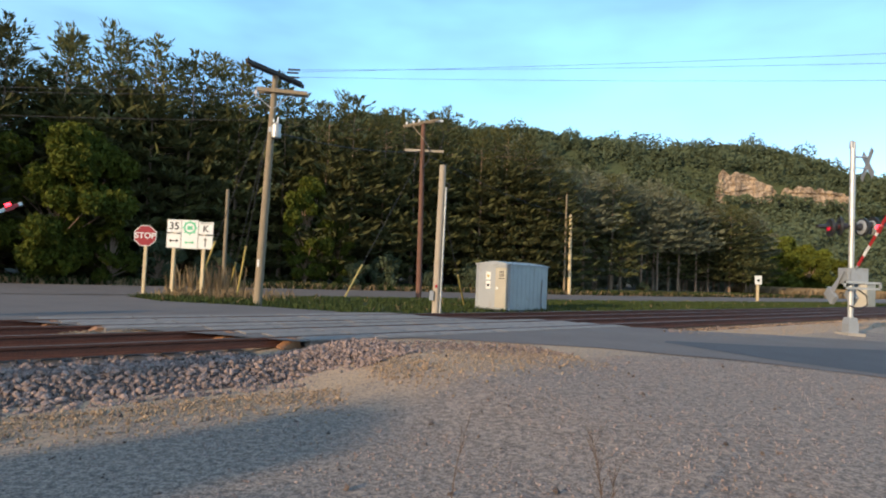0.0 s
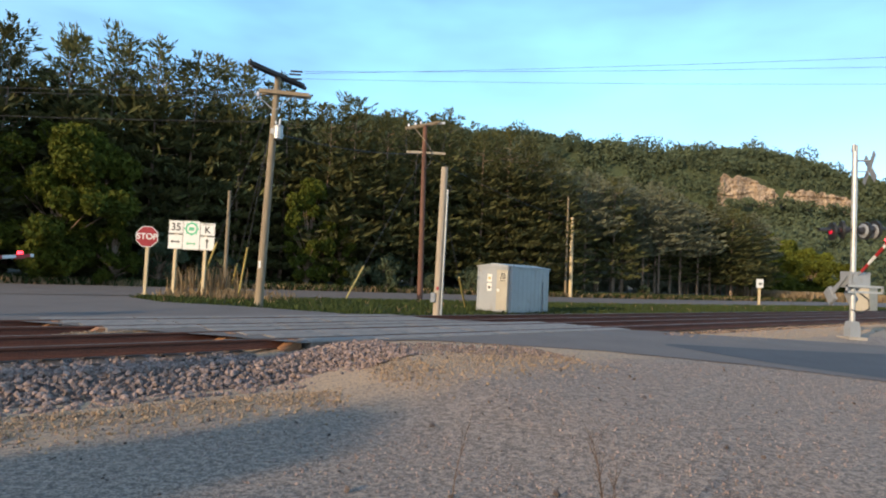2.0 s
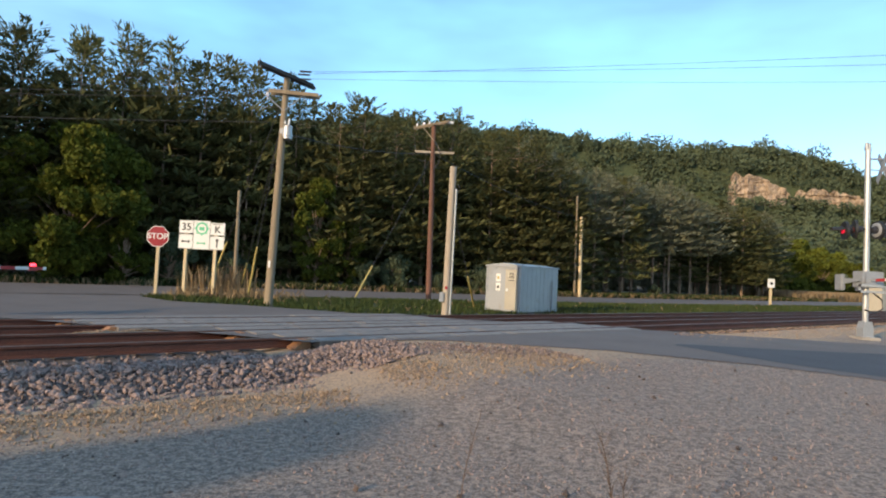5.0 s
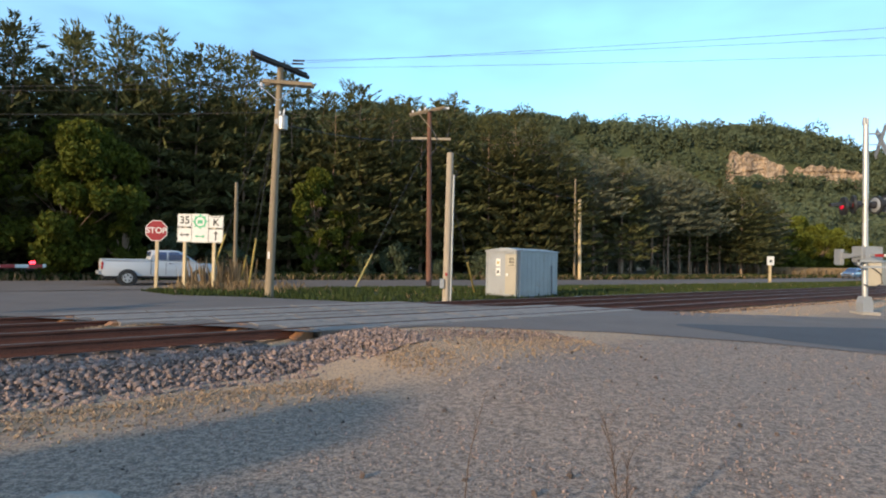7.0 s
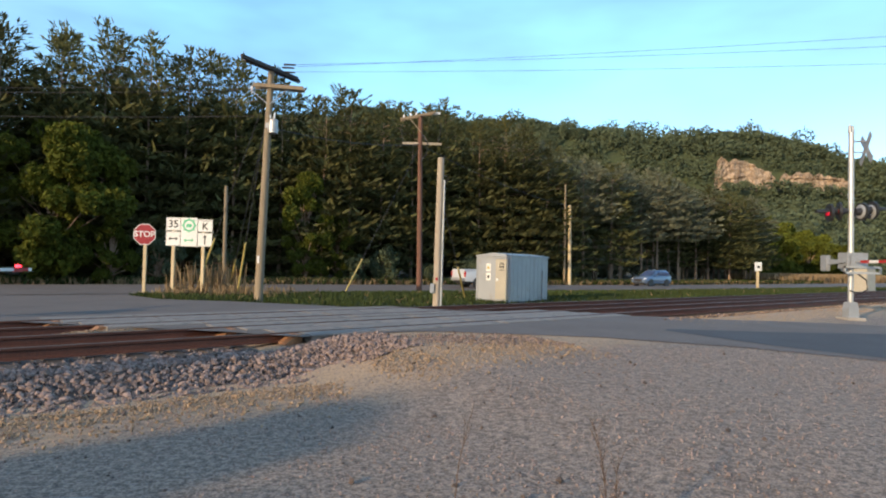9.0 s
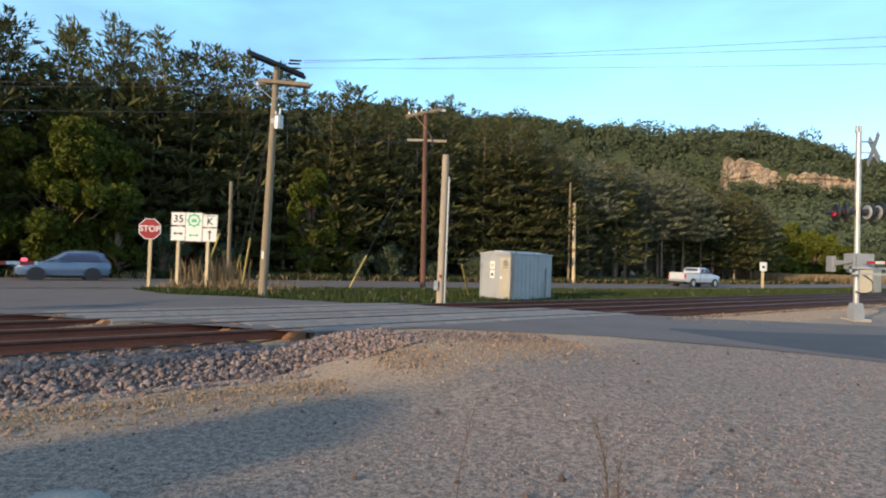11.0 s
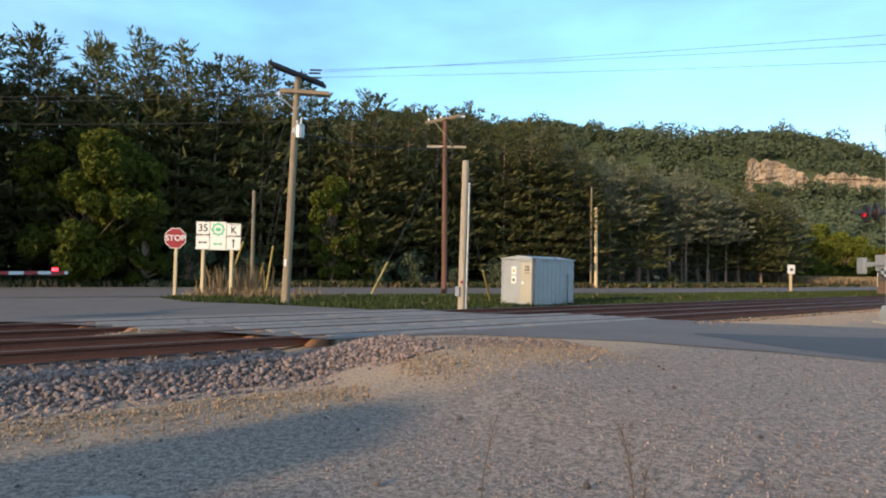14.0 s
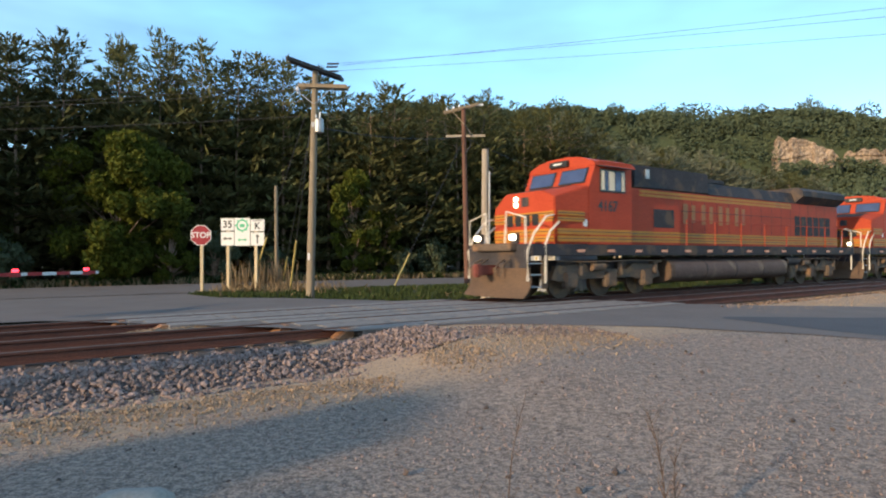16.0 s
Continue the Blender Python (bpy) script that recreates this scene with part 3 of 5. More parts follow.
stalk(1.16, 3.7, 0.82, -0.10, 3, 46)
stalk(1.22, 3.75, 0.58, 0.02, 4, 30)


# ---- equipment hut by the track ----
def hut():
    h = thing("equipment_hut", "silver galvanised railway equipment hut on a gravel pad", "hut", pose(3.45, 24.9, -0.25, 0, 0, -43))
    w, d, t = 1.85, 2.9, 2.0
    part("base_frame", Shape().box(-w, 0.02, 0, 0, d - 0.02, 0.08), DARK, h)
    part("body", Shape().box(-w, 0, 0.08, 0, d, t), GALV, h)
    part("roof", Shape().prism([(-w - 0.05, t), (-w - 0.05, t + 0.05), (-w / 2, t + 0.17), (0.05, t + 0.05), (0.05, t)], "y", -0.06, d + 0.06), GALV, h)
    for k in range(9):
        part("seam", Shape().box(0.0, 0.165 + k * 0.32, 0.10, 0.009, 0.185 + k * 0.32, t - 0.02), GALV, h)
    for x in (-w + 0.03, -0.03):
        part("corner_post", Shape().box(x - 0.04, -0.025, 0.06, x + 0.04, 0.03, t + 0.06), GALV, h)
    door = part("door", Shape().box(-0.80, -0.035, 0.16, -0.13, 0.0, 1.88, bevel=0.008), DOOR, h, "pale beige steel door")
    part("handle", Shape().box(-0.74, -0.08, 0.94, -0.62, -0.036, 1.06, bevel=0.01), PORCELAIN, door, "bright latch handle")
    notice = part("notice", Shape().box(-0.66, -0.045, 1.38, -0.26, -0.0355, 1.78), NOTICE, door, "grey notice board")
    for i, (z, wd) in enumerate(((1.72, 0.24), (1.66, 0.30), (1.58, 0.28), (1.52, 0.30), (1.42, 0.32))):
        part("text_bar", Shape().box(-0.46 - wd / 2, -0.050, z - 0.018, -0.46 + wd / 2, -0.0455, z + 0.018), BLACK, notice)
    for z in (0.95, 1.35):
        sg = part("warning_plate", Shape().box(-1.32, -0.012, z, -1.08, 0.0, z + 0.34), WHITE, h, "white warning plate")
        part("mark", Shape().box(-1.26, -0.016, z + 0.10, -1.14, -0.0125, z + 0.22), BLACK if z < 1 else GUARD, sg)
    part("drip_rail", Shape().box(-0.85, -0.07, 1.92, -0.08, 0.0, 1.945), GALV, h)
    part("conduit", Shape().tube((0.05, 2.4, 0.0), (0.05, 2.4, 1.4), 0.03), GALV, h)
    for y in (0.1, 1.4, 2.5):
        part("lifting_lug", Shape().tube((-0.02, y, t), (-0.02, y, t + 0.12), 0.035, n=8), GALV, h)


DOOR = mat("beige_paint", (0.36, 0.33, 0.265), (0.29, 0.265, 0.215), 0.5, 2, 30, 0.05)
NOTICE = mat("grey_notice", (0.42, 0.39, 0.31), (0.36, 0.33, 0.27), 0.6, 3, 30, 0)
hut()


# ---- poles and lines ----
def shaft(t, top, r0, r1, material):
    return part("shaft", Shape().tube((0, 0, -0.3), top, r0, r1, 14), material, t, smooth=True)


def pin(t, x, y, z, h=0.28):
    part("insulator", Shape().tube((x, y, z), (x, y, z + h * 0.5), 0.02, n=6).tube((x, y, z + h * 0.5), (x, y, z + h), 0.06, 0.045, 8), PORCELAIN, t)


pa = thing("utility_pole", "weathered grey wooden utility pole with double crossarms and transformer", "utility pole", pose(-6.56, 22.73, -0.26))
shaft(pa, (0.24, 0, 9.12), 0.17, 0.115, POLE)
for y in (-0.17, 0.13):
    part("crossarm", Shape().box(-1.0, -0.05, 8.24, 0.92, 0.05, 8.38, pose(0.17, y, 0, 0, 3, 0)), POLE, pa)
    part("top_crossarm", Shape().box(-1.45, -0.05, -0.07, 1.45, 0.05, 0.07, pose(0.28, y * 1.2, 9.0, 0, 0, 60)), DARKWOOD, pa, "dark crossarm set square to the other")
for x0, x1 in ((-0.6, 0.2), (0.95, 0.2)):
    part("brace", Shape().tube((x0, -0.1, 8.25), (x1, -0.1, 7.6), 0.02, n=6), GALV, pa)
tr = part("transformer", Shape().tube((0.41, -0.12, 6.50), (0.41, -0.12, 6.98), 0.175, 0.175, 16).tube((0.41, -0.12, 6.98), (0.41, -0.12, 7.03), 0.20, 0.15, 16).tube((0.41, -0.12, 6.6), (0.41, -0.12, 6.66), 0.20, 0.20, 16), SILVER, pa, "pale grey pole transformer", smooth=True)
part("bushing", Shape().tube((0.44, -0.14, 7.06), (0.46, -0.14, 7.30), 0.045, 0.03, 8), PORCELAIN, tr)
part("bushing", Shape().tube((0.32, -0.22, 7.06), (0.32, -0.22, 7.18), 0.035, 0.025, 8), PORCELAIN, tr)
part("bracket", Shape().box(0.12, -0.16, 6.7, 0.26, -0.08, 6.9), GALV, tr)
part("tag", Shape().box(-0.03, -0.176, 1.5, 0.05, -0.165, 1.78), WHITE, pa, "small white tag")
for x, y, z in ((0.75, -0.3, 9.0), (0.95, -0.9, 8.92), (0.62, 0.4, 9.05)):
    part("strain_insulator", Shape().tube((x, y, z), (x + 0.45, y - 0.05, z - 0.02), 0.04, 0.035, 8), DARK, pa)
for x in (-0.7, 0.0, 0.75):
    pin(pa, x + 0.17, 0.13, 8.1)


pc = thing("pole_stub", "pale cut-off wooden pole with conduit and meter box", "utility pole", pose(0.26, 21.8, -0.26))
shaft(pc, (0.06, 0, 5.58), 0.145, 0.125, POLE_PALE)
part("conduit", Shape().tube((0.17, -0.05, 0), (0.21, -0.05, 4.75), 0.035, n=8), GALV, pc)
part("wire_loop", Shape().path([(0.21 + 0.13 * math.sin(a), -0.06, 4.78 + 0.13 * math.cos(a)) for a in [k * 0.523 for k in range(13)]], 0.014, 5), WIRE, pc)
part("meter_box", Shape().box(-0.24, -0.20, 0.55, -0.08, -0.06, 0.90, bevel=0.01), GALV, pc)
part("tag", Shape().box(-0.05, -0.158, 1.02, 0.04, -0.146, 1.12), RED, pc)

pb = thing("utility_pole", "reddish brown utility pole with switchgear crossarms", "utility pole", pose(-0.62, 35.9, -0.5))
shaft(pb, (-0.18, 0, 11.0), 0.18, 0.13, POLE_RED)
part("crossarm", Shape().box(-1.25, -0.06, 9.16, 1.15, 0.06, 9.30), POLE_PALE, pb, "pale weathered crossarm")
for y in (-0.16, 0.16):
    part("top_crossarm", Shape().box(-1.25, -0.05, -0.06, 0.95, 0.05, 0.06, pose(-0.18, y, 10.95, 0, -13, 0)), POLE, pb)
part("brace", Shape().tube((-0.85, -0.12, 10.75), (-0.15, -0.12, 9.95), 0.035, n=6), POLE, pb)
part("brace", Shape().tube((-0.15, -0.12, 9.95), (0.25, -0.12, 9.4), 0.03, n=6), POLE, pb)
part("jumper", Shape().path([(-1.25, 0, 10.7), (-1.32, 0, 10.0), (-1.22, 0, 9.3)], 0.016, 5), WIRE, pb)
part("jumper", Shape().path([(0.6, 0, 11.1), (1.0, 0, 10.7), (1.12, 0, 10.2), (1.0, 0, 9.6), (0.85, 0, 9.3)], 0.016, 5), WIRE, pb)
part("jumper", Shape().path([(-0.1, -0.15, 9.9), (0.3, -0.15, 9.2), (0.25, -0.15, 8.6), (-0.1, -0.15, 8.1)], 0.03, 5), WIRE, pb)
part("street_lamp_head", Shape().box(0.55, -0.1, 11.05, 1.05, 0.1, 11.18, bevel=0.03), PORCELAIN, pb)
for x in (-1.2, -0.8, -0.45):
    pin(pb, x, 0.16, 10.62 + (x + 1.2) * 0.23, 0.4)

sp_ = thing("small_pole", "thin grey wooden pole among the weeds", "pole", pose(-10.2, 29.4, -0.4))
part("shaft", Shape().tube((0, 0, -0.3), (-0.03, 0, 5.4), 0.10, 0.08, 10), POLE, sp_, smooth=True)
# orange sunlight on this pole is put into its colour, by paler wood
fp = thing("far_pole", "orange-lit wooden pole beside the highway", "utility pole", pose(14.9, 62.4, -0.55))
part("shaft", Shape().tube((0, 0, -0.3), (-0.1, 0, 8.55), 0.19, 0.16, 10), POST, fp, smooth=True)
fp2 = thing("far_pole", "thin grey pole close to the timber pole", "utility pole", pose(14.35, 62.4, -0.55))
part("shaft", Shape().tube((0, 0, -0.3), (-0.05, 0, 10.75), 0.12, 0.09, 10), POLE, fp2, smooth=True)


def cable(name, a, b, sag, r, label, n=14):
    a, b = Vector(a), Vector(b)
    pts = [a.lerp(b, k / n) - Vector((0, 0, sag * 4 * (k / n) * (1 - k / n))) for k in range(n + 1)]
    t = thing(name, label, "cable", group="overhead wires")
    part("strand", Shape().path(pts, r, 5), WIRE, t)


for (xa, ya, za), (xb, yb, zb), sag in (((-5.2, 22.3, 8.75), (60, 12.5, 12.6), 0.7), ((-5.1, 21.8, 8.66), (60, 12.0, 11.2), 0.7), ((-5.5, 23.1, 8.8), (60, 13.2, 10.3), 0.7)):
    cable("power_line", (xa, ya, za), (xb, yb, zb), sag, 0.007, "thin overhead power line against the sky")
for z, y in ((8.15, 22.8), (8.1, 23.3), (6.9, 22.7)):
    cable("power_line", (-6.9, y, z), (-70, y + 14, z + 5.0), 1.0, 0.010, "dark overhead wire in front of the trees")
cable("power_line", (-6.3, 22.8, 6.5), (-0.8, 35.9, 8.7), 0.3, 0.018, "dark overhead wire between two poles")
cable("power_line", (-0.6, 36.0, 8.6), (14.9, 62.4, 7.9), 0.5, 0.02, "dark overhead wire along the highway")


def guy(top, foot, guard, label="steel guy wire with a yellow guard"):
    t = thing("guy_wire", label, "guy wire", group="guy wires")
    top, foot = Vector(top), Vector(foot)
    part("strand", Shape().tube(foot, top, 0.014, n=5), WIRE, t)
    part("guard", Shape().tube(foot, foot + (top - foot).normalized() * guard, 0.045, n=8), GUARD, t)


guy((-6.35, 22.8, 7.9), (-8.46, 26.1, -0.26), 2.6)
guy((-6.4, 22.8, 7.2), (-9.7, 28.6, -0.35), 2.3)
guy((-6.4, 22.75, 8.0), (-10.75, 27.2, -0.3), 3.2)
guy((-0.8, 35.8, 8.5), (-4.48, 30.75, -0.42), 2.4)
guy((0.36, 21.9, 3.9), (1.7, 27.6, -0.27), 2.6)


# ---- signs ----
def lettering(text, size, material, parent, m, name="lettering"):
    cu = bpy.data.curves.new(name, "FONT")
    cu.body, cu.size, cu.align_x, cu.align_y, cu.extrude, cu.offset = text, size, "CENTER", "CENTER", 0.003, size * 0.018
    ob = bpy.data.objects.new(name, cu)
    me = bpy.data.meshes.new_from_object(ob)
    bpy.data.objects.remove(ob)
    me.materials.append(material)
    return part(name, me, None, parent, m=m)


def octagon(r):
    return [(math.cos(radians(22.5 + 45 * k)) * r, math.sin(radians(22.5 + 45 * k)) * r) for k in range(8)]


st = thing("stop_sign", "red octagonal stop sign on a wooden post", "road sign", pose(-12.58, 26.18, -0.26, 0, 0, 8))
part("post", Shape().box(-0.065, 0.0, -0.3, 0.065, 0.12, 2.75, bevel=0.008), POST, st)
pl = part("plate", Shape().prism(octagon(0.495), "y", -0.010, -0.004, pose(-0.03, 0, 2.64)), WHITE, st)
part("face", Shape().prism(octagon(0.462), "y", -0.015, -0.0105, pose(-0.03, 0, 2.64)), RED, pl, "red reflective face")
lettering("STOP", 0.36, WHITE, pl, pose(-0.03, -0.019, 2.64, 90, 0, 0))

rs = thing("route_sign", "white route marker signs with arrows on two wooden posts", "road sign", pose(-10.7, 26.2, -0.26))
for x in (-0.66, 0.64):
    part("post", Shape().box(x - 0.065, 0.0, -0.3, x + 0.065, 0.12, 2.9, bevel=0.008), POST, rs)


def plate(x0, z0, x1, z1):
    edge = part("plate", Shape().box(x0, -0.012, z0, x1, -0.004, z1), WHITE, rs)
    for a in (((x0 + 0.015, z0 + 0.012), (x1 - 0.015, z0 + 0.024)), ((x0 + 0.015, z1 - 0.024), (x1 - 0.015, z1 - 0.012)), ((x0 + 0.015, z0 + 0.0245), (x0 + 0.027, z1 - 0.0245)), ((x1 - 0.027, z0 + 0.0245), (x1 - 0.015, z1 - 0.0245))):
        part("border", Shape().box(a[0][0], -0.015, a[0][1], a[1][0], -0.0125, a[1][1]), BLACK, edge)
    return edge


def arrow(parent, x, z, ln, material, turn=0.0, both=True):
    h, t = ln / 2, 0.028
    pts = [(-h, 0), (-h + 0.10, 0.085), (-h + 0.10, t), (h - 0.10, t), (h - 0.10, 0.085), (h, 0), (h - 0.10, -0.085), (h - 0.10, -t), (-h + 0.10, -t), (-h + 0.10, -0.085)] if both else [(-h, t), (h - 0.12, t), (h - 0.12, 0.10), (h, 0), (h - 0.12, -0.10), (h - 0.12, -t), (-h, -t)]
    part("arrow", Shape().prism(pts, "y", -0.017, -0.0125, pose(x, 0, z, 0, turn, 0)), material, parent)


p1 = plate(-0.99, 2.84, -0.35, 3.42)
lettering("35", 0.46, BLACK, p1, pose(-0.67, -0.0185, 3.12, 90, 0, 0))
p2 = plate(-0.99, 2.16, -0.35, 2.80)
arrow(p2, -0.67, 2.48, 0.42, BLACK)
p3 = part("plate", Shape().box(-0.335, -0.012, 2.15, 0.37, -0.004, 3.42), WHITE, rs, "white plate with a green wheel emblem")
ring = Shape()
for k in range(24):
    a0, a1 = k * 0.2618, (k + 1) * 0.2618
    ring.prism([(math.cos(a) * r, math.sin(a) * r) for a, r in ((a0, 0.20), (a0, 0.28), (a1, 0.28), (a1, 0.20))], "y", -0.0165, -0.0125, pose(0.015, 0, 3.08))
part("emblem_ring", ring, GREEN, p3)
for k in range(8):
    part("emblem_point", Shape().prism([(0.285, -0.03), (0.335, -0.03), (0.335, 0.03), (0.285, 0.03)], "y", -0.0165, -0.0125, pose(0.015, 0, 3.08, 0, 45 * k, 0)), GREEN, p3)
part("emblem_centre", Shape().box(-0.10, -0.0165, 2.99, 0.13, -0.0125, 3.15), GREEN, p3)
arrow(p3, 0.015, 2.42, 0.44, GREEN)
p4 = plate(0.385, 2.80, 1.05, 3.36)
part("text_bar", Shape().box(0.50, -0.017, 3.275, 0.94, -0.0125, 3.30), BLACK, p4)
lettering("K", 0.42, BLACK, p4, pose(0.72, -0.0185, 3.04, 90, 0, 0))
p5 = plate(0.385, 2.15, 1.05, 2.76)
arrow(p5, 0.72, 2.46, 0.42, BLACK, turn=-90, both=False)

ws = thing("roadside_sign", "small white roadside board on a wooden post", "road sign", pose(30.1, 53.3, -0.3))
part("post", Shape().box(-0.09, 0, -0.3, 0.09, 0.15, 2.3), POST, ws)
wp = part("board", Shape().box(-0.32, -0.03, 1.72, 0.32, -0.004, 2.52), WHITE, ws)
part("mark", Shape().box(-0.1, -0.036, 1.98, 0.14, -0.031, 2.2), BLACK, wp)
# ---- crossing gates ----
ARM_RED = mat("gate_red", (0.34, 0.018, 0.018), (0.27, 0.015, 0.015), 0.5, 3, 30, 0)


def gate_arm(parent, length, lights, up):
    """An arm along +x from its pivot, with counterweights behind."""
    arm = part("gate_arm", Shape().box(0.15, -0.02, -0.03, 0.5, 0.02, 0.03), GALV, parent, "red and white striped arm with red lamps")
    x, k = 0.5, 0
    while x < length:
        part("stripe", Shape().box(x, -0.018, -0.045, min(x + 0.41, length), 0.018, 0.045), (ARM_RED, WHITE)[k % 2], arm)
        x, k = x + 0.41, k + 1
    for d in lights:
        part("arm_lamp", Shape().box(d - 0.07, -0.045, 0.06, d + 0.07, 0.045, 0.14, bevel=0.015), LAMP_RED, arm, "lit red arm lamp")
        part("lamp_clip", Shape().box(d - 0.13, -0.03, -0.07, d + 0.13, 0.03, 0.056), ARM_RED, arm)
    for y in (-0.34, 0.34):
        part("support", Shape().prism([(0.25, -0.03), (0.25, 0.03), (-0.75, 0.10), (-0.75, -0.12)], "y", y - 0.02, y + 0.02), GALV, arm)
        part("counterweight", Shape().box(-0.98, y - 0.07, -0.32, -0.62, y + 0.07, 0.22, bevel=0.02), GALV, arm, "grey steel counterweight")
    return arm


def mechanism(g, z):
    part("gate_mechanism", Shape().box(-0.3, -0.2, z - 0.28, 0.3, 0.2, z + 0.28, bevel=0.02), SILVER, g)


lg = thing("crossing_gate", "railway crossing gate with striped arm coming down", "crossing gate", pose(-12.8, 13.2, -0.22, 0, 0, 73.2))
part("mast", Shape().tube((-0.45, 0, 0), (-0.45, 0, 4.2), 0.06, n=12), SILVER, lg)
part("base", Shape().box(-0.65, -0.2, -0.2, -0.25, 0.2, 0.12), CONCRETE, lg)
mechanism(lg, 1.15)
left_arm = gate_arm(lg, 4.3, (1.83, 3.9), 1)

rg = thing("crossing_signal", "silver crossing signal mast with flashing lamps, crossbuck and gate", "crossing signal", pose(13.93, 19.17, -0.2))
part("base", Shape().prism([(-0.17, 0), (0.17, 0), (0.17, 0.40), (0.11, 0.62), (-0.11, 0.62), (-0.17, 0.40)], "y", -0.16, 0.16), GALV, rg, "cast metal base")
part("foundation", Shape().box(-0.3, -0.3, -0.3, 0.3, 0.3, 0.12), CONCRETE, rg)
part("mast", Shape().tube((0, 0, 0.3), (0, 0, 6.25), 0.085, 0.085, 16), SILVER, rg, smooth=True)
bell = part("bell", Shape().tube((-0.05, 0, 6.25), (-0.05, 0, 6.5), 0.07, 0.05, 10).tube((0.05, 0, 6.2), (0.05, 0, 6.48), 0.05, 0.04, 10), GALV, rg)
part("bracket", Shape().tube((-0.05, 0, 5.95), (0.55, 0, 5.98), 0.03, n=8).tube((0.1, 0, 5.6), (0.5, 0, 5.6), 0.02, n=8), GALV, rg)
for a in (45, -45):
    part("crossbuck_board", Shape().box(-0.62, -0.012, -0.115, 0.62, 0.012, 0.115, pose(0.5, 0, 5.72, 0, 0, 72) @ pose(0, 0.014 if a > 0 else -0.014, 0, 0, a, 0)), GALV, rg, "weathered white crossbuck board")
part("lamp_bar", Shape().tube((-0.55, 0, 3.63), (0.85, 0, 3.66), 0.035, n=10), DARK, rg)


def flasher(x, z, turn, lens):
    m = pose(x, 0, z, 0, 0, turn)
    f = part("flasher", Shape().tube((0, 0.06, 0), (0, -0.02, 0), 0.30, n=24), BLACK, rg, "round black flasher board", m=m)
    hood = Shape()
    for k in range(7):
        a0, a1 = 0.1 + k * 0.42, 0.1 + (k + 1) * 0.42
        hood.add([(math.cos(a0) * 0.12, -0.02, math.sin(a0) * 0.12), (math.cos(a1) * 0.12, -0.02, math.sin(a1) * 0.12), (math.cos(a1) * 0.13, -0.38, math.sin(a1) * 0.12 - 0.02), (math.cos(a0) * 0.13, -0.38, math.sin(a0) * 0.12 - 0.02)], [(0, 1, 2, 3)])
    part("hood", hood, BLACK, f)
    part("lens", Shape().tube((0, -0.02, 0), (0, -0.06, 0), 0.105, n=18), lens, f, "red signal lens")
    part("housing", Shape().tube((0, 0.06, 0), (0, 0.24, 0), 0.14, 0.09, 14), DARK, f)


flasher(-0.42, 3.62, -112, LENS_RED)
flasher(-0.74, 3.56, -104, LENS_LIT)
flasher(0.38, 3.62, 92, LENS_RED)
flasher(0.74, 3.68, 88, LENS_RED)
for x, tn in ((0.38, 92), (0.74, 88)):
    part("back_cover", Shape().tube((0, 0.0, 0), (0, 0.02, 0), 0.24, 0.2, 20), GALV, rg, "pale back cover", m=pose(x, 0, 3.62, 0, 0, tn) @ pose(0, 0.07, 0))
mech = part("gate_mechanism", Shape().box(-0.28, -0.24, 1.72, 0.42, 0.24, 2.25, bevel=0.02), GALV, rg, "grey gate mechanism box")
part("hatch", Shape().box(-0.2, -0.262, 1.78, 0.32, -0.242, 2.18, bevel=0.01), GALV, mech)
for z in (1.55, 1.74):
    part("platform_bar", Shape().box(-0.42, -0.3, z, 0.80, -0.24, z + 0.07), SILVER, rg)
for x in (-0.42, 0.76):
    part("platform_bar", Shape().box(x, -0.3, 1.55, x + 0.05, -0.24, 1.81), SILVER, rg)
part("cable_loop", Shape().path([(0.1, -0.1, 1.6), (0.42, -0.15, 1.35), (0.45, -0.15, 1.05), (0.2, -0.12, 0.9), (-0.1, -0.1, 1.0)], 0.025, 6), DARK, rg)
right_arm = gate_arm(rg, 6.5, (2.0, 4.0, 6.2), 1)

cb = thing("equipment_cabinet", "beige steel railway cabinet beyond the tracks", "cabinet", pose(38.2, 51.0, -0.35, 0, 0, 30))
part("body", Shape().box(-0.8, -0.6, 0.1, 0.8, 0.8, 2.2, bevel=0.02), DOOR, cb)
part("roof", Shape().box(-0.86, -0.66, 2.2, 0.86, 0.86, 2.28, bevel=0.02), DOOR, cb)
part("plinth", Shape().box(-0.8, -0.6, -0.3, 0.8, 0.8, 0.1), CONCRETE, cb)
part("door", Shape().box(-0.6, -0.62, 0.25, 0.6, -0.601, 2.05, bevel=0.008), DOOR, cb)

# ---- locomotives ----
ORANGE = mat("orange_paint", (0.43, 0.062, 0.024), (0.31, 0.042, 0.017), 0.6, 0.8, 14, 0.05, wear=(0.30, 0.06, 0.025), wear_at=0.66)
YELLOW = mat("yellow_stripe", (0.48, 0.21, 0.03), (0.36, 0.155, 0.025), 0.5, 1, 14, 0.03, wear=(0.32, 0.15, 0.04), wear_at=0.64)
LOCOGREY = mat("dark_underframe", (0.055, 0.05, 0.055), (0.03, 0.028, 0.03), 0.7, 1, 14, 0.1, wear=(0.10, 0.07, 0.05), wear_at=0.6)
GRIME = mat("road_grime", (0.15, 0.11, 0.08), (0.07, 0.055, 0.045), 0.85, 1.2, 18, 0.2, wear=(0.22, 0.13, 0.07), wear_at=0.6)
TANK = mat("fuel_tank_grey", (0.135, 0.095, 0.08), (0.085, 0.06, 0.052), 0.7, 0.8, 14, 0.1, wear=(0.20, 0.15, 0.11), wear_at=0.62)
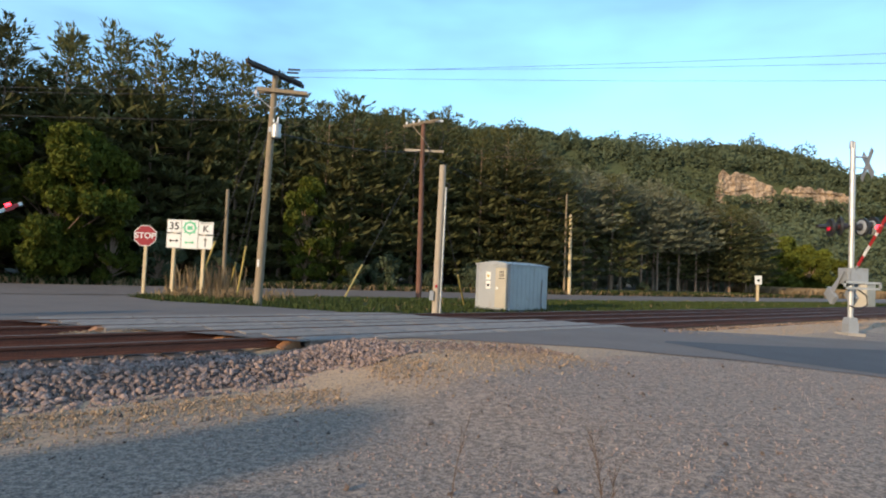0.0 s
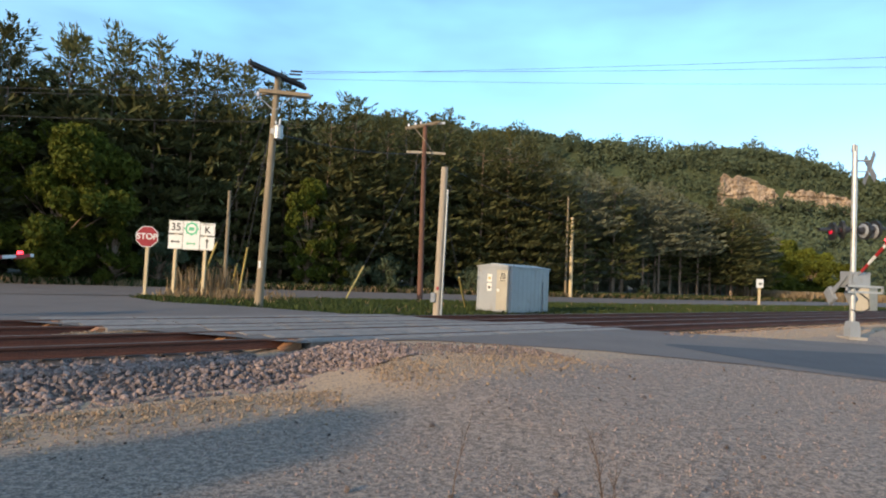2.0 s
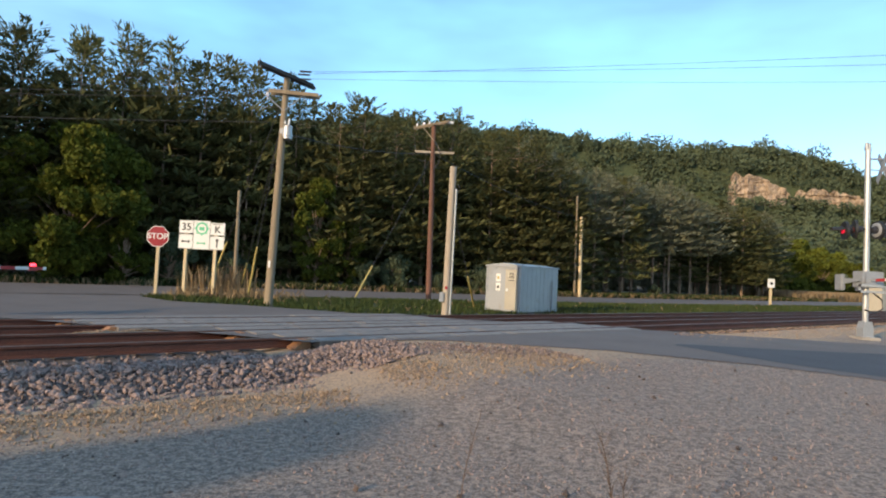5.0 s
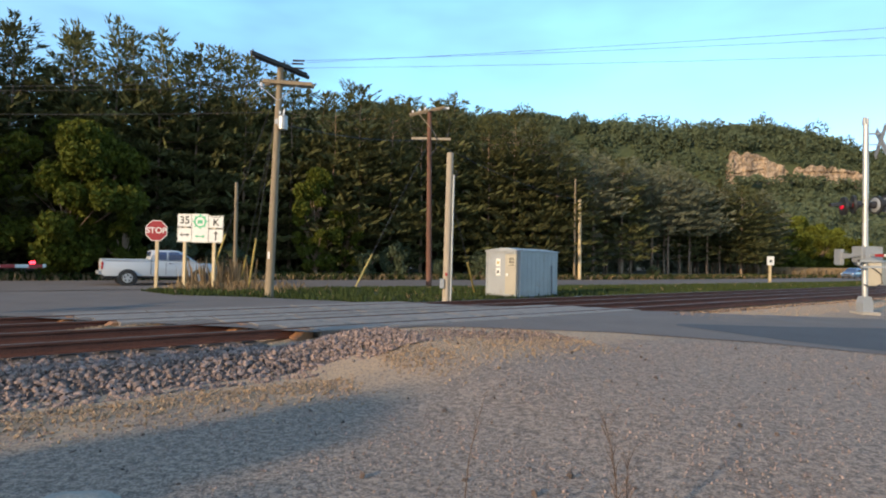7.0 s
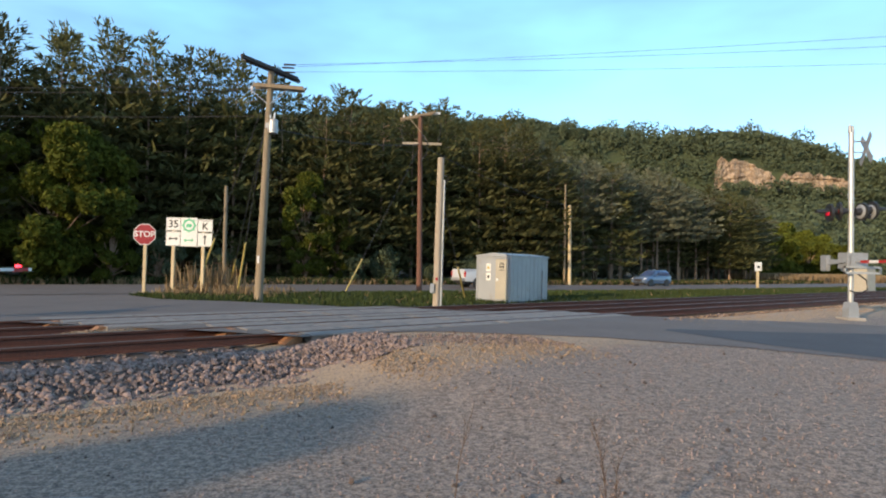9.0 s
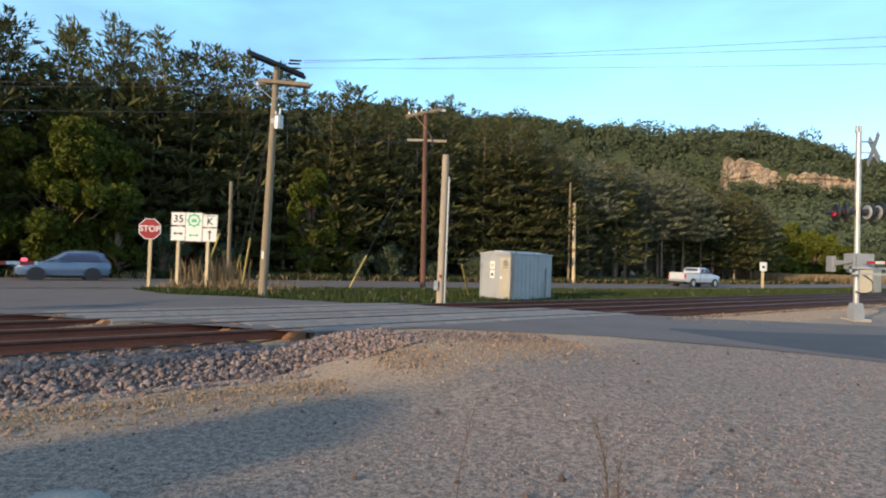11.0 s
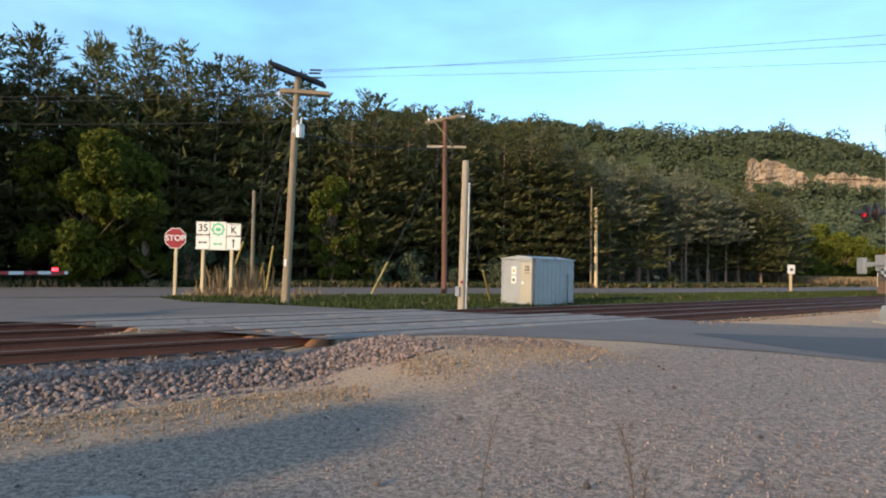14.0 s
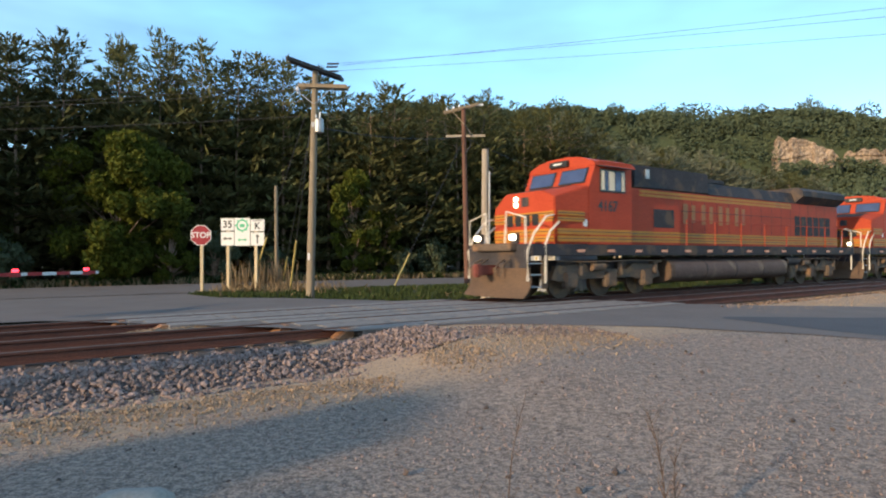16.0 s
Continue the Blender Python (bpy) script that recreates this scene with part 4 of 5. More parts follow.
MARK = mat("faded_gold_paint", (0.36, 0.15, 0.035), (0.27, 0.10, 0.028), 0.6, 1, 14, 0.03, wear=(0.32, 0.07, 0.03), wear_at=0.6)
PLOWTAN = mat("plow_rust", (0.125, 0.075, 0.042), (0.07, 0.044, 0.028), 0.85, 1.5, 18, 0.2)
RAILING = mat("pale_handrail", (0.72, 0.66, 0.55), (0.60, 0.54, 0.44), 0.5, 3, 30, 0)
# blue of the reflected sky is put into the glass colour
GLASS = mat("cab_glass", (0.06, 0.085, 0.17), (0.04, 0.06, 0.12), 0.08, 2, 20, 0)
BLIND = mat("window_blind", (0.78, 0.66, 0.46), (0.68, 0.57, 0.40), 0.6, 3, 30, 0)
HEAD = mat("headlight_lit", (1.0, 0.86, 0.60), None, 0.3, 3, 30, 0, glow=4.0)
for dull in (ORANGE, YELLOW, LOCOGREY, GRIME, TANK):
    dull.node_tree.nodes["Principled BSDF"].inputs["Specular IOR Level"].default_value = 0.18
REFLECT = mat("reflector", (0.70, 0.30, 0.16), (0.60, 0.26, 0.14), 0.4, 3, 30, 0)


def slab(name, parent, x0, z0, x1, z1, y, material, label="", t=0.006):
    """A thin plate on the side of the locomotive that faces the road, and its twin beyond."""
    return part(name, Shape().box(x0, y - t, z0, x1, y, z1), material, parent, label)


def locomotive(m):
    L = thing("locomotive", "orange diesel freight locomotive with yellow stripes and dark roof", "locomotive", m, group="locomotives of the train")
    frame_ = part("underframe", Shape().box(-1.0, -1.50, 1.36, 21.0, 1.50, 1.72, bevel=0.02), LOCOGREY, L)
    for k in range(14):
        slab("reflector", frame_, 0.9 + k * 1.42, 1.47, 1.25 + k * 1.42, 1.56, -1.502, REFLECT, t=0.01)
    # wide nose and cab
    nose = bmesh.new()
    rings = []
    for x, pts in ((0.0, [(1.42, 1.72), (1.42, 2.92), (0.85, 3.40), (-0.85, 3.40), (-1.42, 3.16), (-1.42, 1.72)]), (1.45, [(1.5, 1.72), (1.5, 3.48), (0.9, 3.66), (-0.9, 3.66), (-1.5, 3.58), (-1.5, 1.72)])):
        rings.append([nose.verts.new((x, y, z)) for y, z in pts])
    for k in range(6):
        nose.faces.new((rings[0][k], rings[0][(k + 1) % 6], rings[1][(k + 1) % 6], rings[1][k]))
    nose.faces.new(rings[0][::-1])
    nose.faces.new(rings[1])
    bmesh.ops.recalc_face_normals(nose, faces=nose.faces[:])
    bmesh.ops.bevel(nose, geom=nose.edges[:], offset=0.03, segments=2, affect="EDGES")
    me = bpy.data.meshes.new("nose")
    nose.to_mesh(me)
    nose.free()
    me.materials.append(ORANGE)
    nose = part("nose", me, None, L)
    cab = part("cab", Shape().prism([(1.45, 1.72), (1.45, 3.56), (1.75, 4.28), (1.95, 4.42), (3.55, 4.42), (3.55, 1.72)], "y", -1.5, 1.5), ORANGE, L)
    part("cab_roof", Shape().prism([(-1.53, 4.26), (-1.45, 4.40), (-0.95, 4.58), (-0.4, 4.66), (0.4, 4.66), (0.95, 4.58), (1.45, 4.40), (1.53, 4.26)], "x", 1.72, 3.7), ORANGE, L)
    # windscreens on the raked front, side windows
    tilt = math.degrees(math.atan2(0.30, 0.72))
    fr = pose(1.605, 0, 3.93, 0, tilt, 0)
    for y0, y1 in ((-1.30, -0.12), (0.12, 1.30)):
        w = part("windscreen", Shape().box(-0.035, y0, -0.27, -0.012, y1, 0.29, fr, bevel=0.01), BLACK, cab)
        part("pane", Shape().box(-0.045, y0 + 0.05, -0.22, -0.036, y1 - 0.05, 0.24, fr), GLASS, w, "dark glass with reflected sky blue in its colour")
    part("number_board", Shape().box(1.60, -0.42, 4.34, 1.75, 0.42, 4.55, bevel=0.02), BLACK, cab)
    part("number_bar", Shape().box(1.588, -0.18, 4.42, 1.599, 0.18, 4.48), WHITE, cab)
    for side in (-1, 1):
        y = 1.5 * side
        w = part("side_window", Shape().box(1.95, min(y, y + 0.02 * side), 3.42, 3.20, max(y, y + 0.02 * side), 4.16), BLACK, cab)
        for x0, x1, mt in ((2.02, 2.16, BLIND), (2.20, 2.34, GLASS), (2.38, 2.66, BLIND), (2.70, 2.98, GLASS), (3.02, 3.15, BLIND)):
            part("pane", Shape().box(x0, min(y + 0.021 * side, y + 0.03 * side), 3.48, x1, max(y + 0.021 * side, y + 0.03 * side), 4.10), mt, w)
        part("sunshade", Shape().prism([(1.5 * side, 4.24), (1.72 * side, 4.20), (1.72 * side, 4.22), (1.5 * side, 4.28)], "x", 1.9, 3.3), BLACK, cab)
    lettering("4167", 0.48, BLACK, cab, pose(2.35, -1.505, 2.95, 90, 0, 0))
    slab("cab_mark", cab, 1.18, 2.28, 1.36, 2.50, -1.5, WHITE)
    # stripes: nose, cab, long hood
    for z0, z1 in ((1.80, 1.98), (2.02, 2.20), (2.42, 2.56), (2.60, 2.74)):
        part("nose_stripe", Shape().box(-0.012, -1.40, z0, -0.002, 1.40, z1), YELLOW, nose)
        slab("nose_stripe", nose, 0.05, z0, 1.25 if z0 > 2.3 else 3.5, z1, -1.502, YELLOW)
    for k in range(4):
        part("nose_mark", Shape().box(-0.03, -0.75 + k * 0.40, 2.32, -0.013, -0.47 + k * 0.40, 2.68), BLACK, nose)
    for z in (1.885, 2.105, 2.485, 2.665):
        part("pinstripe", Shape().box(-0.016, -1.40, z, -0.0125, 1.40, z + 0.022), BLACK, nose)
        slab("pinstripe", nose, 0.05, z, 1.25 if z > 2.3 else 3.5, z + 0.022, -1.5085, BLACK, t=0.003)
    rise = math.degrees(math.atan2(0.26, 1.45))
    part("nose_top", Shape().box(0.12, -0.82, 0.004, 1.42, 0.82, 0.016, pose(0, 0, 3.40, 0, -rise * 0.985, 0)), LOCOGREY, nose, "dark anti-glare top of the nose")
    part("nose_door", Shape().box(-0.03, -0.30, 2.94, -0.004, 0.04, 3.24, bevel=0.01), LOCOGREY, nose)
    for z in (3.02, 3.21):
        part("headlight", Shape().tube((-0.06, 0.30, z), (-0.004, 0.30, z), 0.07, 0.085, 16), HEAD, nose, "lit headlight")
    hood = part("long_hood", Shape().box(3.55, -1.02, 1.72, 20.35, 1.02, 3.74, bevel=0.03), ORANGE, L)
    part("equipment_bay", Shape().box(3.55, -1.30, 1.72, 6.6, 1.30, 3.18, bevel=0.03), ORANGE, L)
    for z0, z1 in ((1.82, 1.99), (2.03, 2.20)):
        slab("hood_stripe", hood, 6.65, z0, 20.3, z1, -1.025, YELLOW)
        slab("bay_stripe", hood, 3.6, z0, 6.55, z1, -1.303, YELLOW)
    for z0, z1 in ((3.46, 3.55), (3.59, 3.68)):
        slab("hood_stripe", hood, 4.6, z0, 15.6, z1, -1.025, YELLOW)
    for z in (1.895, 2.105):
        slab("pinstripe", hood, 6.65, z, 20.3, z + 0.022, -1.0315, BLACK, t=0.003)
        slab("pinstripe", hood, 3.6, z, 6.55, z + 0.022, -1.3095, BLACK, t=0.003)
    for k in range(4):
        slab("side_mark", hood, 7.2 + k * 1.2, 2.55, 7.48 + k * 1.2, 3.32, -1.025, MARK, "faded yellow block of a painted mark")
        slab("side_mark", hood, 7.74 + k * 1.2, 2.60, 7.98 + k * 1.2, 3.28, -1.025, MARK, "faded yellow block of a painted mark")
    for k in range(15):
        slab("door_seam", hood, 6.9 + k * 0.86, 1.75, 6.92 + k * 0.86, 3.71, -1.024, LOCOGREY, t=0.003)
    slab("hood_seam", hood, 6.7, 3.02, 16.3, 3.04, -1.034, LOCOGREY, t=0.003)
    slab("bay_vent", hood, 5.0, 2.35, 6.2, 3.0, -1.304, LOCOGREY)
    for k in range(6):
        slab("grille", hood, 15.9 + k * 0.62, 2.25, 16.4 + k * 0.62, 3.15, -1.026, LOCOGREY)
    part("brake_box", Shape().box(4.25, -1.04, 3.72, 8.9, 1.04, 4.56, bevel=0.06), LOCOGREY, L, "black dynamic brake housing")
    part("cab_gap_housing", Shape().box(3.72, -0.9, 3.74, 4.22, 0.9, 4.30, bevel=0.04), LOCOGREY, L)
    for x in (3.82, 4.9):
        part("air_vent", Shape().box(x, -1.075, 4.1, x + 0.2, -1.041, 4.42), SILVER, L)
    part("hood_roof", Shape().prism([(-1.03, 3.74), (-0.85, 4.22), (0.85, 4.22), (1.03, 3.74)], "x", 8.9, 16.3), LOCOGREY, L)
    part("exhaust", Shape().box(9.6, -0.5, 4.3, 11.0, 0.5, 4.5, bevel=0.04), LOCOGREY, L)
    part("radiator_wing", Shape().prism([(-1.36, 4.06), (-1.36, 4.30), (-1.1, 4.46), (1.1, 4.46), (1.36, 4.30), (1.36, 4.06), (1.0, 3.76), (-1.0, 3.76)], "x", 16.0, 20.4), LOCOGREY, L, "overhanging dark radiator")
    round_ = [(math.copysign(abs(math.cos(a)) ** 0.6, math.cos(a)), math.copysign(abs(math.sin(a)) ** 0.6, math.sin(a))) for a in [k * 0.2618 for k in range(24)]]
    tank = part("fuel_tank", Shape().prism([(1.48 * u, 0.81 + 0.48 * v) for u, v in round_], "x", 6.0, 14.2), TANK, L, smooth=True)
    part("tank_end", Shape().prism([(1.49 * u, 0.81 + 0.49 * v) for u, v in round_], "x", 5.75, 6.0), PLOWTAN, tank, "rusty orange tank end")
    for x in (8.0, 10.1, 12.2):
        part("tank_strap", Shape().prism([(1.492 * u, 0.81 + 0.492 * v) for u, v in round_], "x", x, x + 0.06), LOCOGREY, tank)
    # trucks
    for c in (2.75, 16.9):
        truck = part("truck", Shape().prism([(c - 2.7, 0.62), (c - 2.5, 1.05), (c - 1.2, 1.10), (c - 0.9, 0.92), (c + 0.9, 0.92), (c + 1.2, 1.10), (c + 2.5, 1.05), (c + 2.7, 0.62), (c + 1.9, 0.50), (c + 1.2, 0.62), (c - 1.2, 0.62), (c - 1.9, 0.50)], "y", -1.22, -1.06), GRIME, L, "grimy truck side frame")
        part("bolster", Shape().box(c - 2.3, -1.05, 0.6, c + 2.3, 1.2, 1.2), LOCOGREY, truck)
        for d in (-1.9, 0.0, 1.9):
            wheel = part("wheel", Shape().tube((c + d, -0.80, 0.53), (c + d, -0.66, 0.53), 0.53, n=28).tube((c + d, 0.66, 0.53), (c + d, 0.80, 0.53), 0.53, n=28), GRIME, truck)
            part("axle_box", Shape().box(c + d - 0.26, -1.34, 0.34, c + d + 0.26, -1.06, 0.86, bevel=0.05), GRIME, truck)
            part("spring", Shape().tube((c + d + 0.5, -1.2, 0.72), (c + d + 0.5, -1.2, 1.15), 0.12, n=10), GRIME, truck)
        part("brake_cylinder", Shape().tube((c - 1.0, -1.3, 1.0), (c - 0.4, -1.3, 1.0), 0.13, n=12), GRIME, truck)
        part("air_line", Shape().path([(c - 2.6, -1.35, 1.2), (c - 1, -1.38, 1.16), (c + 1, -1.36, 1.2), (c + 2.6, -1.35, 1.16)], 0.03, 6), GRIME, truck)
    part("air_tank", Shape().tube((14.5, -1.2, 1.1), (15.6, -1.2, 1.1), 0.2, n=14), LOCOGREY, L)
    # front end: platform, plow, steps, coupler, rails, lamps
    part("pilot", Shape().box(-1.12, -1.42, 0.95, -0.98, 1.42, 1.72, bevel=0.02), LOCOGREY, L)
    plow = Shape()
    for off in (0.0, 0.05):
        for k in range(11):
            y = -1.45 + 0.29 * k
            bow = -1.62 + 0.30 * (y / 1.45) ** 2 + off
            plow.v += [(bow, y, 0.12), (bow + 0.20, y, 0.32), (bow + 0.32, y, 0.6), (bow + 0.22, y, 1.0)]
    for k in range(10):
        for j in range(3):
            i = k * 4 + j
            plow.f += [(i, i + 4, i + 5, i + 1), (i + 44, i + 45, i + 49, i + 48)]
        for j in (0, 3):
            plow.f.append((k * 4 + j, k * 4 + j + 44, k * 4 + j + 48, k * 4 + j + 4))
    for k in (0, 40):
        for j in range(3):
            plow.f.append((k + j, k + j + 1, k + j + 45, k + j + 44))
    part("plow", plow, PLOWTAN, L, "curved rusty tan snow plow", smooth=True)
    part("coupler", Shape().box(-1.95, -0.16, 0.78, -1.1, 0.16, 1.08, bevel=0.05).box(-2.05, -0.2, 0.72, -1.8, 0.05, 1.12, bevel=0.05), RUSTRED, L, "red-brown coupler")
    part("anticlimber", Shape().box(-1.35, -0.95, 1.52, -1.0, 0.95, 1.74, bevel=0.03), GRIME, L)
    for y in (-0.85, 0.85):
        part("ditch_light", Shape().tube((-1.26, y, 1.92), (-1.12, y, 1.92), 0.085, 0.10, 16), HEAD, L, "lit ditch light")
        part("ditch_bracket", Shape().box(-1.14, y - 0.14, 1.72, -1.02, y + 0.14, 2.06, bevel=0.02), LOCOGREY, L)
    for y in (-0.7, -0.4, 0.4, 0.7):
        part("air_hose", Shape().path([(-1.15, y, 1.25), (-1.45, y * 1.05, 1.1), (-1.5, y * 0.9, 0.75)], 0.03, 6), GRIME, L)
    for s in (-1, 1):
        y = 1.42 * s
        for z in (0.42, 0.78, 1.12, 1.45):
            part("step", Shape().box(-1.05, min(y, y - 0.5 * s), z, -0.55, max(y, y - 0.5 * s), z + 0.04), GALV, L)
        part("step_side", Shape().box(-0.55, min(y, y - 0.03 * s), 0.38, -0.30, max(y, y - 0.03 * s), 1.36), GRIME, L)
        part("handrail", Shape().path([(-1.1, y, 0.62), (-1.12, y, 1.5), (-0.85, y, 2.02), (-0.35, y, 2.55), (-0.05, y, 2.6)], 0.032, 6), RAILING, L, "pale front handrail")
        part("handrail", Shape().path([(-0.45, y + 0.06 * s, 0.55), (-0.45, y + 0.06 * s, 1.7), (-0.25, y + 0.06 * s, 2.1), (0.15, y + 0.05 * s, 2.4)], 0.032, 6), RAILING, L, "pale front handrail")
        part("end_rail", Shape().path([(-1.12, y * 0.95, 1.72), (-1.12, y * 0.95, 2.5), (-1.12, y * 0.35, 2.72), (-1.12, y * 0.3, 1.74)], 0.028, 6), RAILING, L)
        part("side_rail", Shape().path([(6.8, y, 2.65), (19.9, y, 2.65)], 0.018, 5), ORANGE, L)
        for k in range(8):
            part("stanchion", Shape().tube((6.8 + k * 1.87, y, 1.72), (6.8 + k * 1.87, y, 2.65), 0.018, n=5), ORANGE, L)
        part("rear_rail", Shape().path([(20.9, y, 0.6), (20.9, y, 2.5), (20.3, y, 2.65)], 0.03, 6), RAILING, L)
    part("rear_coupler", Shape().box(21.0, -0.16, 0.78, 21.6, 0.16, 1.08, bevel=0.04), RUSTRED, L)
    part("horn", Shape().tube((6.9, -0.2, 4.45), (6.4, -0.2, 4.45), 0.04, 0.09, 10), GALV, L)
    return L


RUSTRED = mat("coupler_red", (0.20, 0.05, 0.035), (0.12, 0.035, 0.025), 0.8, 2, 20, 0.2)
lead = locomotive(pose(0, 0, 0))
trail = copy_thing(lead, pose(0, 0, 0))
tagged(trail, "second orange diesel locomotive coupled behind the first")

# ---- road vehicles: x forward, origin under the rear axle ----
CARWHITE = mat("white_car_paint", (0.46, 0.49, 0.53), (0.42, 0.45, 0.49), 0.25, 1, 20, 0)
CARBLUE = mat("silver_blue_car_paint", (0.15, 0.21, 0.31), (0.13, 0.18, 0.27), 0.25, 1, 20, 0, metal=0.3)
TYRE = mat("tyre", (0.025, 0.025, 0.025), None, 0.85, 5, 40, 0.1)
RIM = mat("alloy_rim", (0.55, 0.55, 0.56), (0.45, 0.45, 0.46), 0.35, 5, 40, 0, metal=0.6)
TAIL = mat("tail_lamp", (0.45, 0.02, 0.02), (0.35, 0.015, 0.015), 0.2, 5, 40, 0)
CLEAR = mat("head_lamp_glass", (0.80, 0.80, 0.78), (0.7, 0.7, 0.7), 0.1, 5, 40, 0)


def wheel(parent, x, y, r, w=0.24):
    s = 1 if y > 0 else -1
    t = part("wheel", Shape().tube((0, -w / 2, 0), (0, w / 2, 0), r, n=28), TYRE, parent, m=pose(x, y, r))
    part("rim", Shape().tube((0, s * w * 0.4, 0), (0, s * (w / 2 + 0.012), 0), r * 0.66, r * 0.62, 20), RIM, t)
    for k in range(5):
        u, v = math.cos(k * 1.2566) * r * 0.38, math.sin(k * 1.2566) * r * 0.38
        part("spoke_gap", Shape().tube((u, s * (w / 2 + 0.008), v), (u, s * (w / 2 + 0.016), v), r * 0.13, n=8), DARK, t)
    return t


def shell(name, stations, material, parent, label="", segs=3):
    """A body lofted through outlines (x, half width, z low, z high, half width at top)."""
    bm = bmesh.new()
    rings = []
    for x, hw, z0, z1, tw in stations:
        pts = [(-hw * 0.94, z0), (-hw, z0 + (z1 - z0) * 0.35), (-hw, z0 + (z1 - z0) * 0.62), (-tw, z1 - 0.04), (-tw * 0.9, z1), (tw * 0.9, z1), (tw, z1 - 0.04), (hw, z0 + (z1 - z0) * 0.62), (hw, z0 + (z1 - z0) * 0.35), (hw * 0.94, z0)]
        rings.append([bm.verts.new((x, y, z)) for y, z in pts])
    for a, b in zip(rings, rings[1:]):
        for k in range(10):
            bm.faces.new((a[k], a[(k + 1) % 10], b[(k + 1) % 10], b[k]))
    bm.faces.new(rings[0])
    bm.faces.new(rings[-1][::-1])
    bmesh.ops.recalc_face_normals(bm, faces=bm.faces[:])
    me = bpy.data.meshes.new(name)
    bm.to_mesh(me)
    bm.free()
    me.materials.append(material)
    me.shade_smooth()
    me.set_sharp_from_angle(angle=radians(32))
    return part(name, me, None, parent, label)


def arches(parent, xs, r, y):
    for x in xs:
        for s in (-1, 1):
            part("wheel_arch", Shape().tube((x, s * (y - 0.10), r), (x, s * (y + 0.012), r), r + 0.09, n=28), DARK, parent)


def folded_pane(name, s, pts, parent):
    """A dark pane that leans in above its waist, as the side of the cab does."""
    vs = [(x, s * y, z) for x, z, y in pts] + [(x, s * (y - 0.03), z) for x, z, y in pts]
    fs = [(0, 1, 2, 3), (3, 2, 4, 5)] + [(a, b, b + 6, a + 6) for a, b in ((0, 1), (1, 2), (2, 4), (4, 5), (5, 3), (3, 0))]
    return part(name, Shape().add(vs, fs), GLASS, parent)


def pickup():
    P = thing("pickup_truck", "white pickup truck with extended cab driving along the highway", "truck", pose(0, 0, 0))
    body = shell("body", [(-1.22, 0.93, 0.62, 1.30, 0.90), (-1.1, 0.98, 0.52, 1.34, 0.94), (1.15, 0.99, 0.50, 1.33, 0.94), (1.2, 0.99, 0.50, 1.33, 0.94), (3.1, 0.99, 0.50, 1.30, 0.93), (4.3, 0.98, 0.50, 1.24, 0.86), (4.55, 0.90, 0.52, 1.12, 0.80), (4.64, 0.84, 0.56, 1.02, 0.74)], CARWHITE, P)
    part("bed_floor", Shape().box(-1.12, -0.80, 1.342, 1.05, 0.80, 1.352), DARK, body)
    for s in (-1, 1):
        part("bed_rail", Shape().box(-1.18, s * 0.88 - 0.06, 1.33, 1.12, s * 0.88 + 0.06, 1.43, bevel=0.02), CARWHITE, body)
    part("tailgate", Shape().box(-1.24, -0.84, 0.78, -1.17, 0.84, 1.43, bevel=0.02), CARWHITE, body)
    cab = shell("cab", [(1.12, 0.90, 1.28, 1.55, 0.84), (1.2, 0.90, 1.28, 1.93, 0.74), (1.5, 0.91, 1.28, 1.96, 0.74), (2.5, 0.91, 1.28, 1.95, 0.73), (2.75, 0.91, 1.28, 1.88, 0.72), (3.55, 0.90, 1.26, 1.33, 0.80)], CARWHITE, P)
    for s in (-1, 1):
        folded_pane("side_glass", s, [(2.02, 1.39, 0.921), (3.12, 1.40, 0.921), (2.757, 1.70, 0.921), (2.02, 1.70, 0.921), (2.55, 1.85, 0.812), (2.02, 1.85, 0.812)], cab)
        folded_pane("rear_side_glass", s, [(1.42, 1.41, 0.921), (1.93, 1.39, 0.921), (1.93, 1.70, 0.921), (1.42, 1.70, 0.921), (1.93, 1.85, 0.812), (1.50, 1.85, 0.812)], cab)
        part("mirror", Shape().box(2.95, s * 1.05 - 0.09, 1.38, 3.08, s * 1.05 + 0.09, 1.60, bevel=0.03), DARK, cab)
        part("door_handle", Shape().box(2.05, s * 0.99 - 0.012, 1.18, 2.25, s * 0.99 + 0.012, 1.22), DARK, body)
        part("door_seam", Shape().box(1.88, s * 0.992 - 0.003, 0.6, 1.90, s * 0.992 + 0.003, 1.3), DARK, body)
        part("cab_gap", Shape().box(1.12, s * 0.992 - 0.004, 0.6, 1.15, s * 0.992 + 0.004, 1.32), DARK, body)
        part("tail_lamp", Shape().box(-1.245, s * 0.89 - 0.08, 0.86, -1.15, s * 0.89 + 0.08, 1.28, bevel=0.02), TAIL, body)
        part("head_lamp", Shape().box(4.42, s * 0.76 - 0.14, 0.92, 4.64, s * 0.76 + 0.14, 1.10, bevel=0.03), CLEAR, body)
        part("running_board", Shape().box(0.75, s * 0.93 - 0.08, 0.42, 3.0, s * 0.93 + 0.08, 0.50), DARK, body)
    part("rear_glass", Shape().box(1.13, -0.68, 1.45, 1.165, 0.68, 1.86), GLASS, cab)
    part("windscreen", Shape().add([(2.80, -0.70, 1.86), (2.80, 0.70, 1.86), (3.5, 0.78, 1.38), (3.5, -0.78, 1.38)], [(0, 1, 2, 3)]), GLASS, cab)
    part("rear_bumper", Shape().box(-1.38, -0.88, 0.58, -1.2, 0.88, 0.78, bevel=0.03), GALV, P)
    part("front_bumper", Shape().box(4.5, -0.88, 0.50, 4.72, 0.88, 0.72, bevel=0.04), GALV, P)
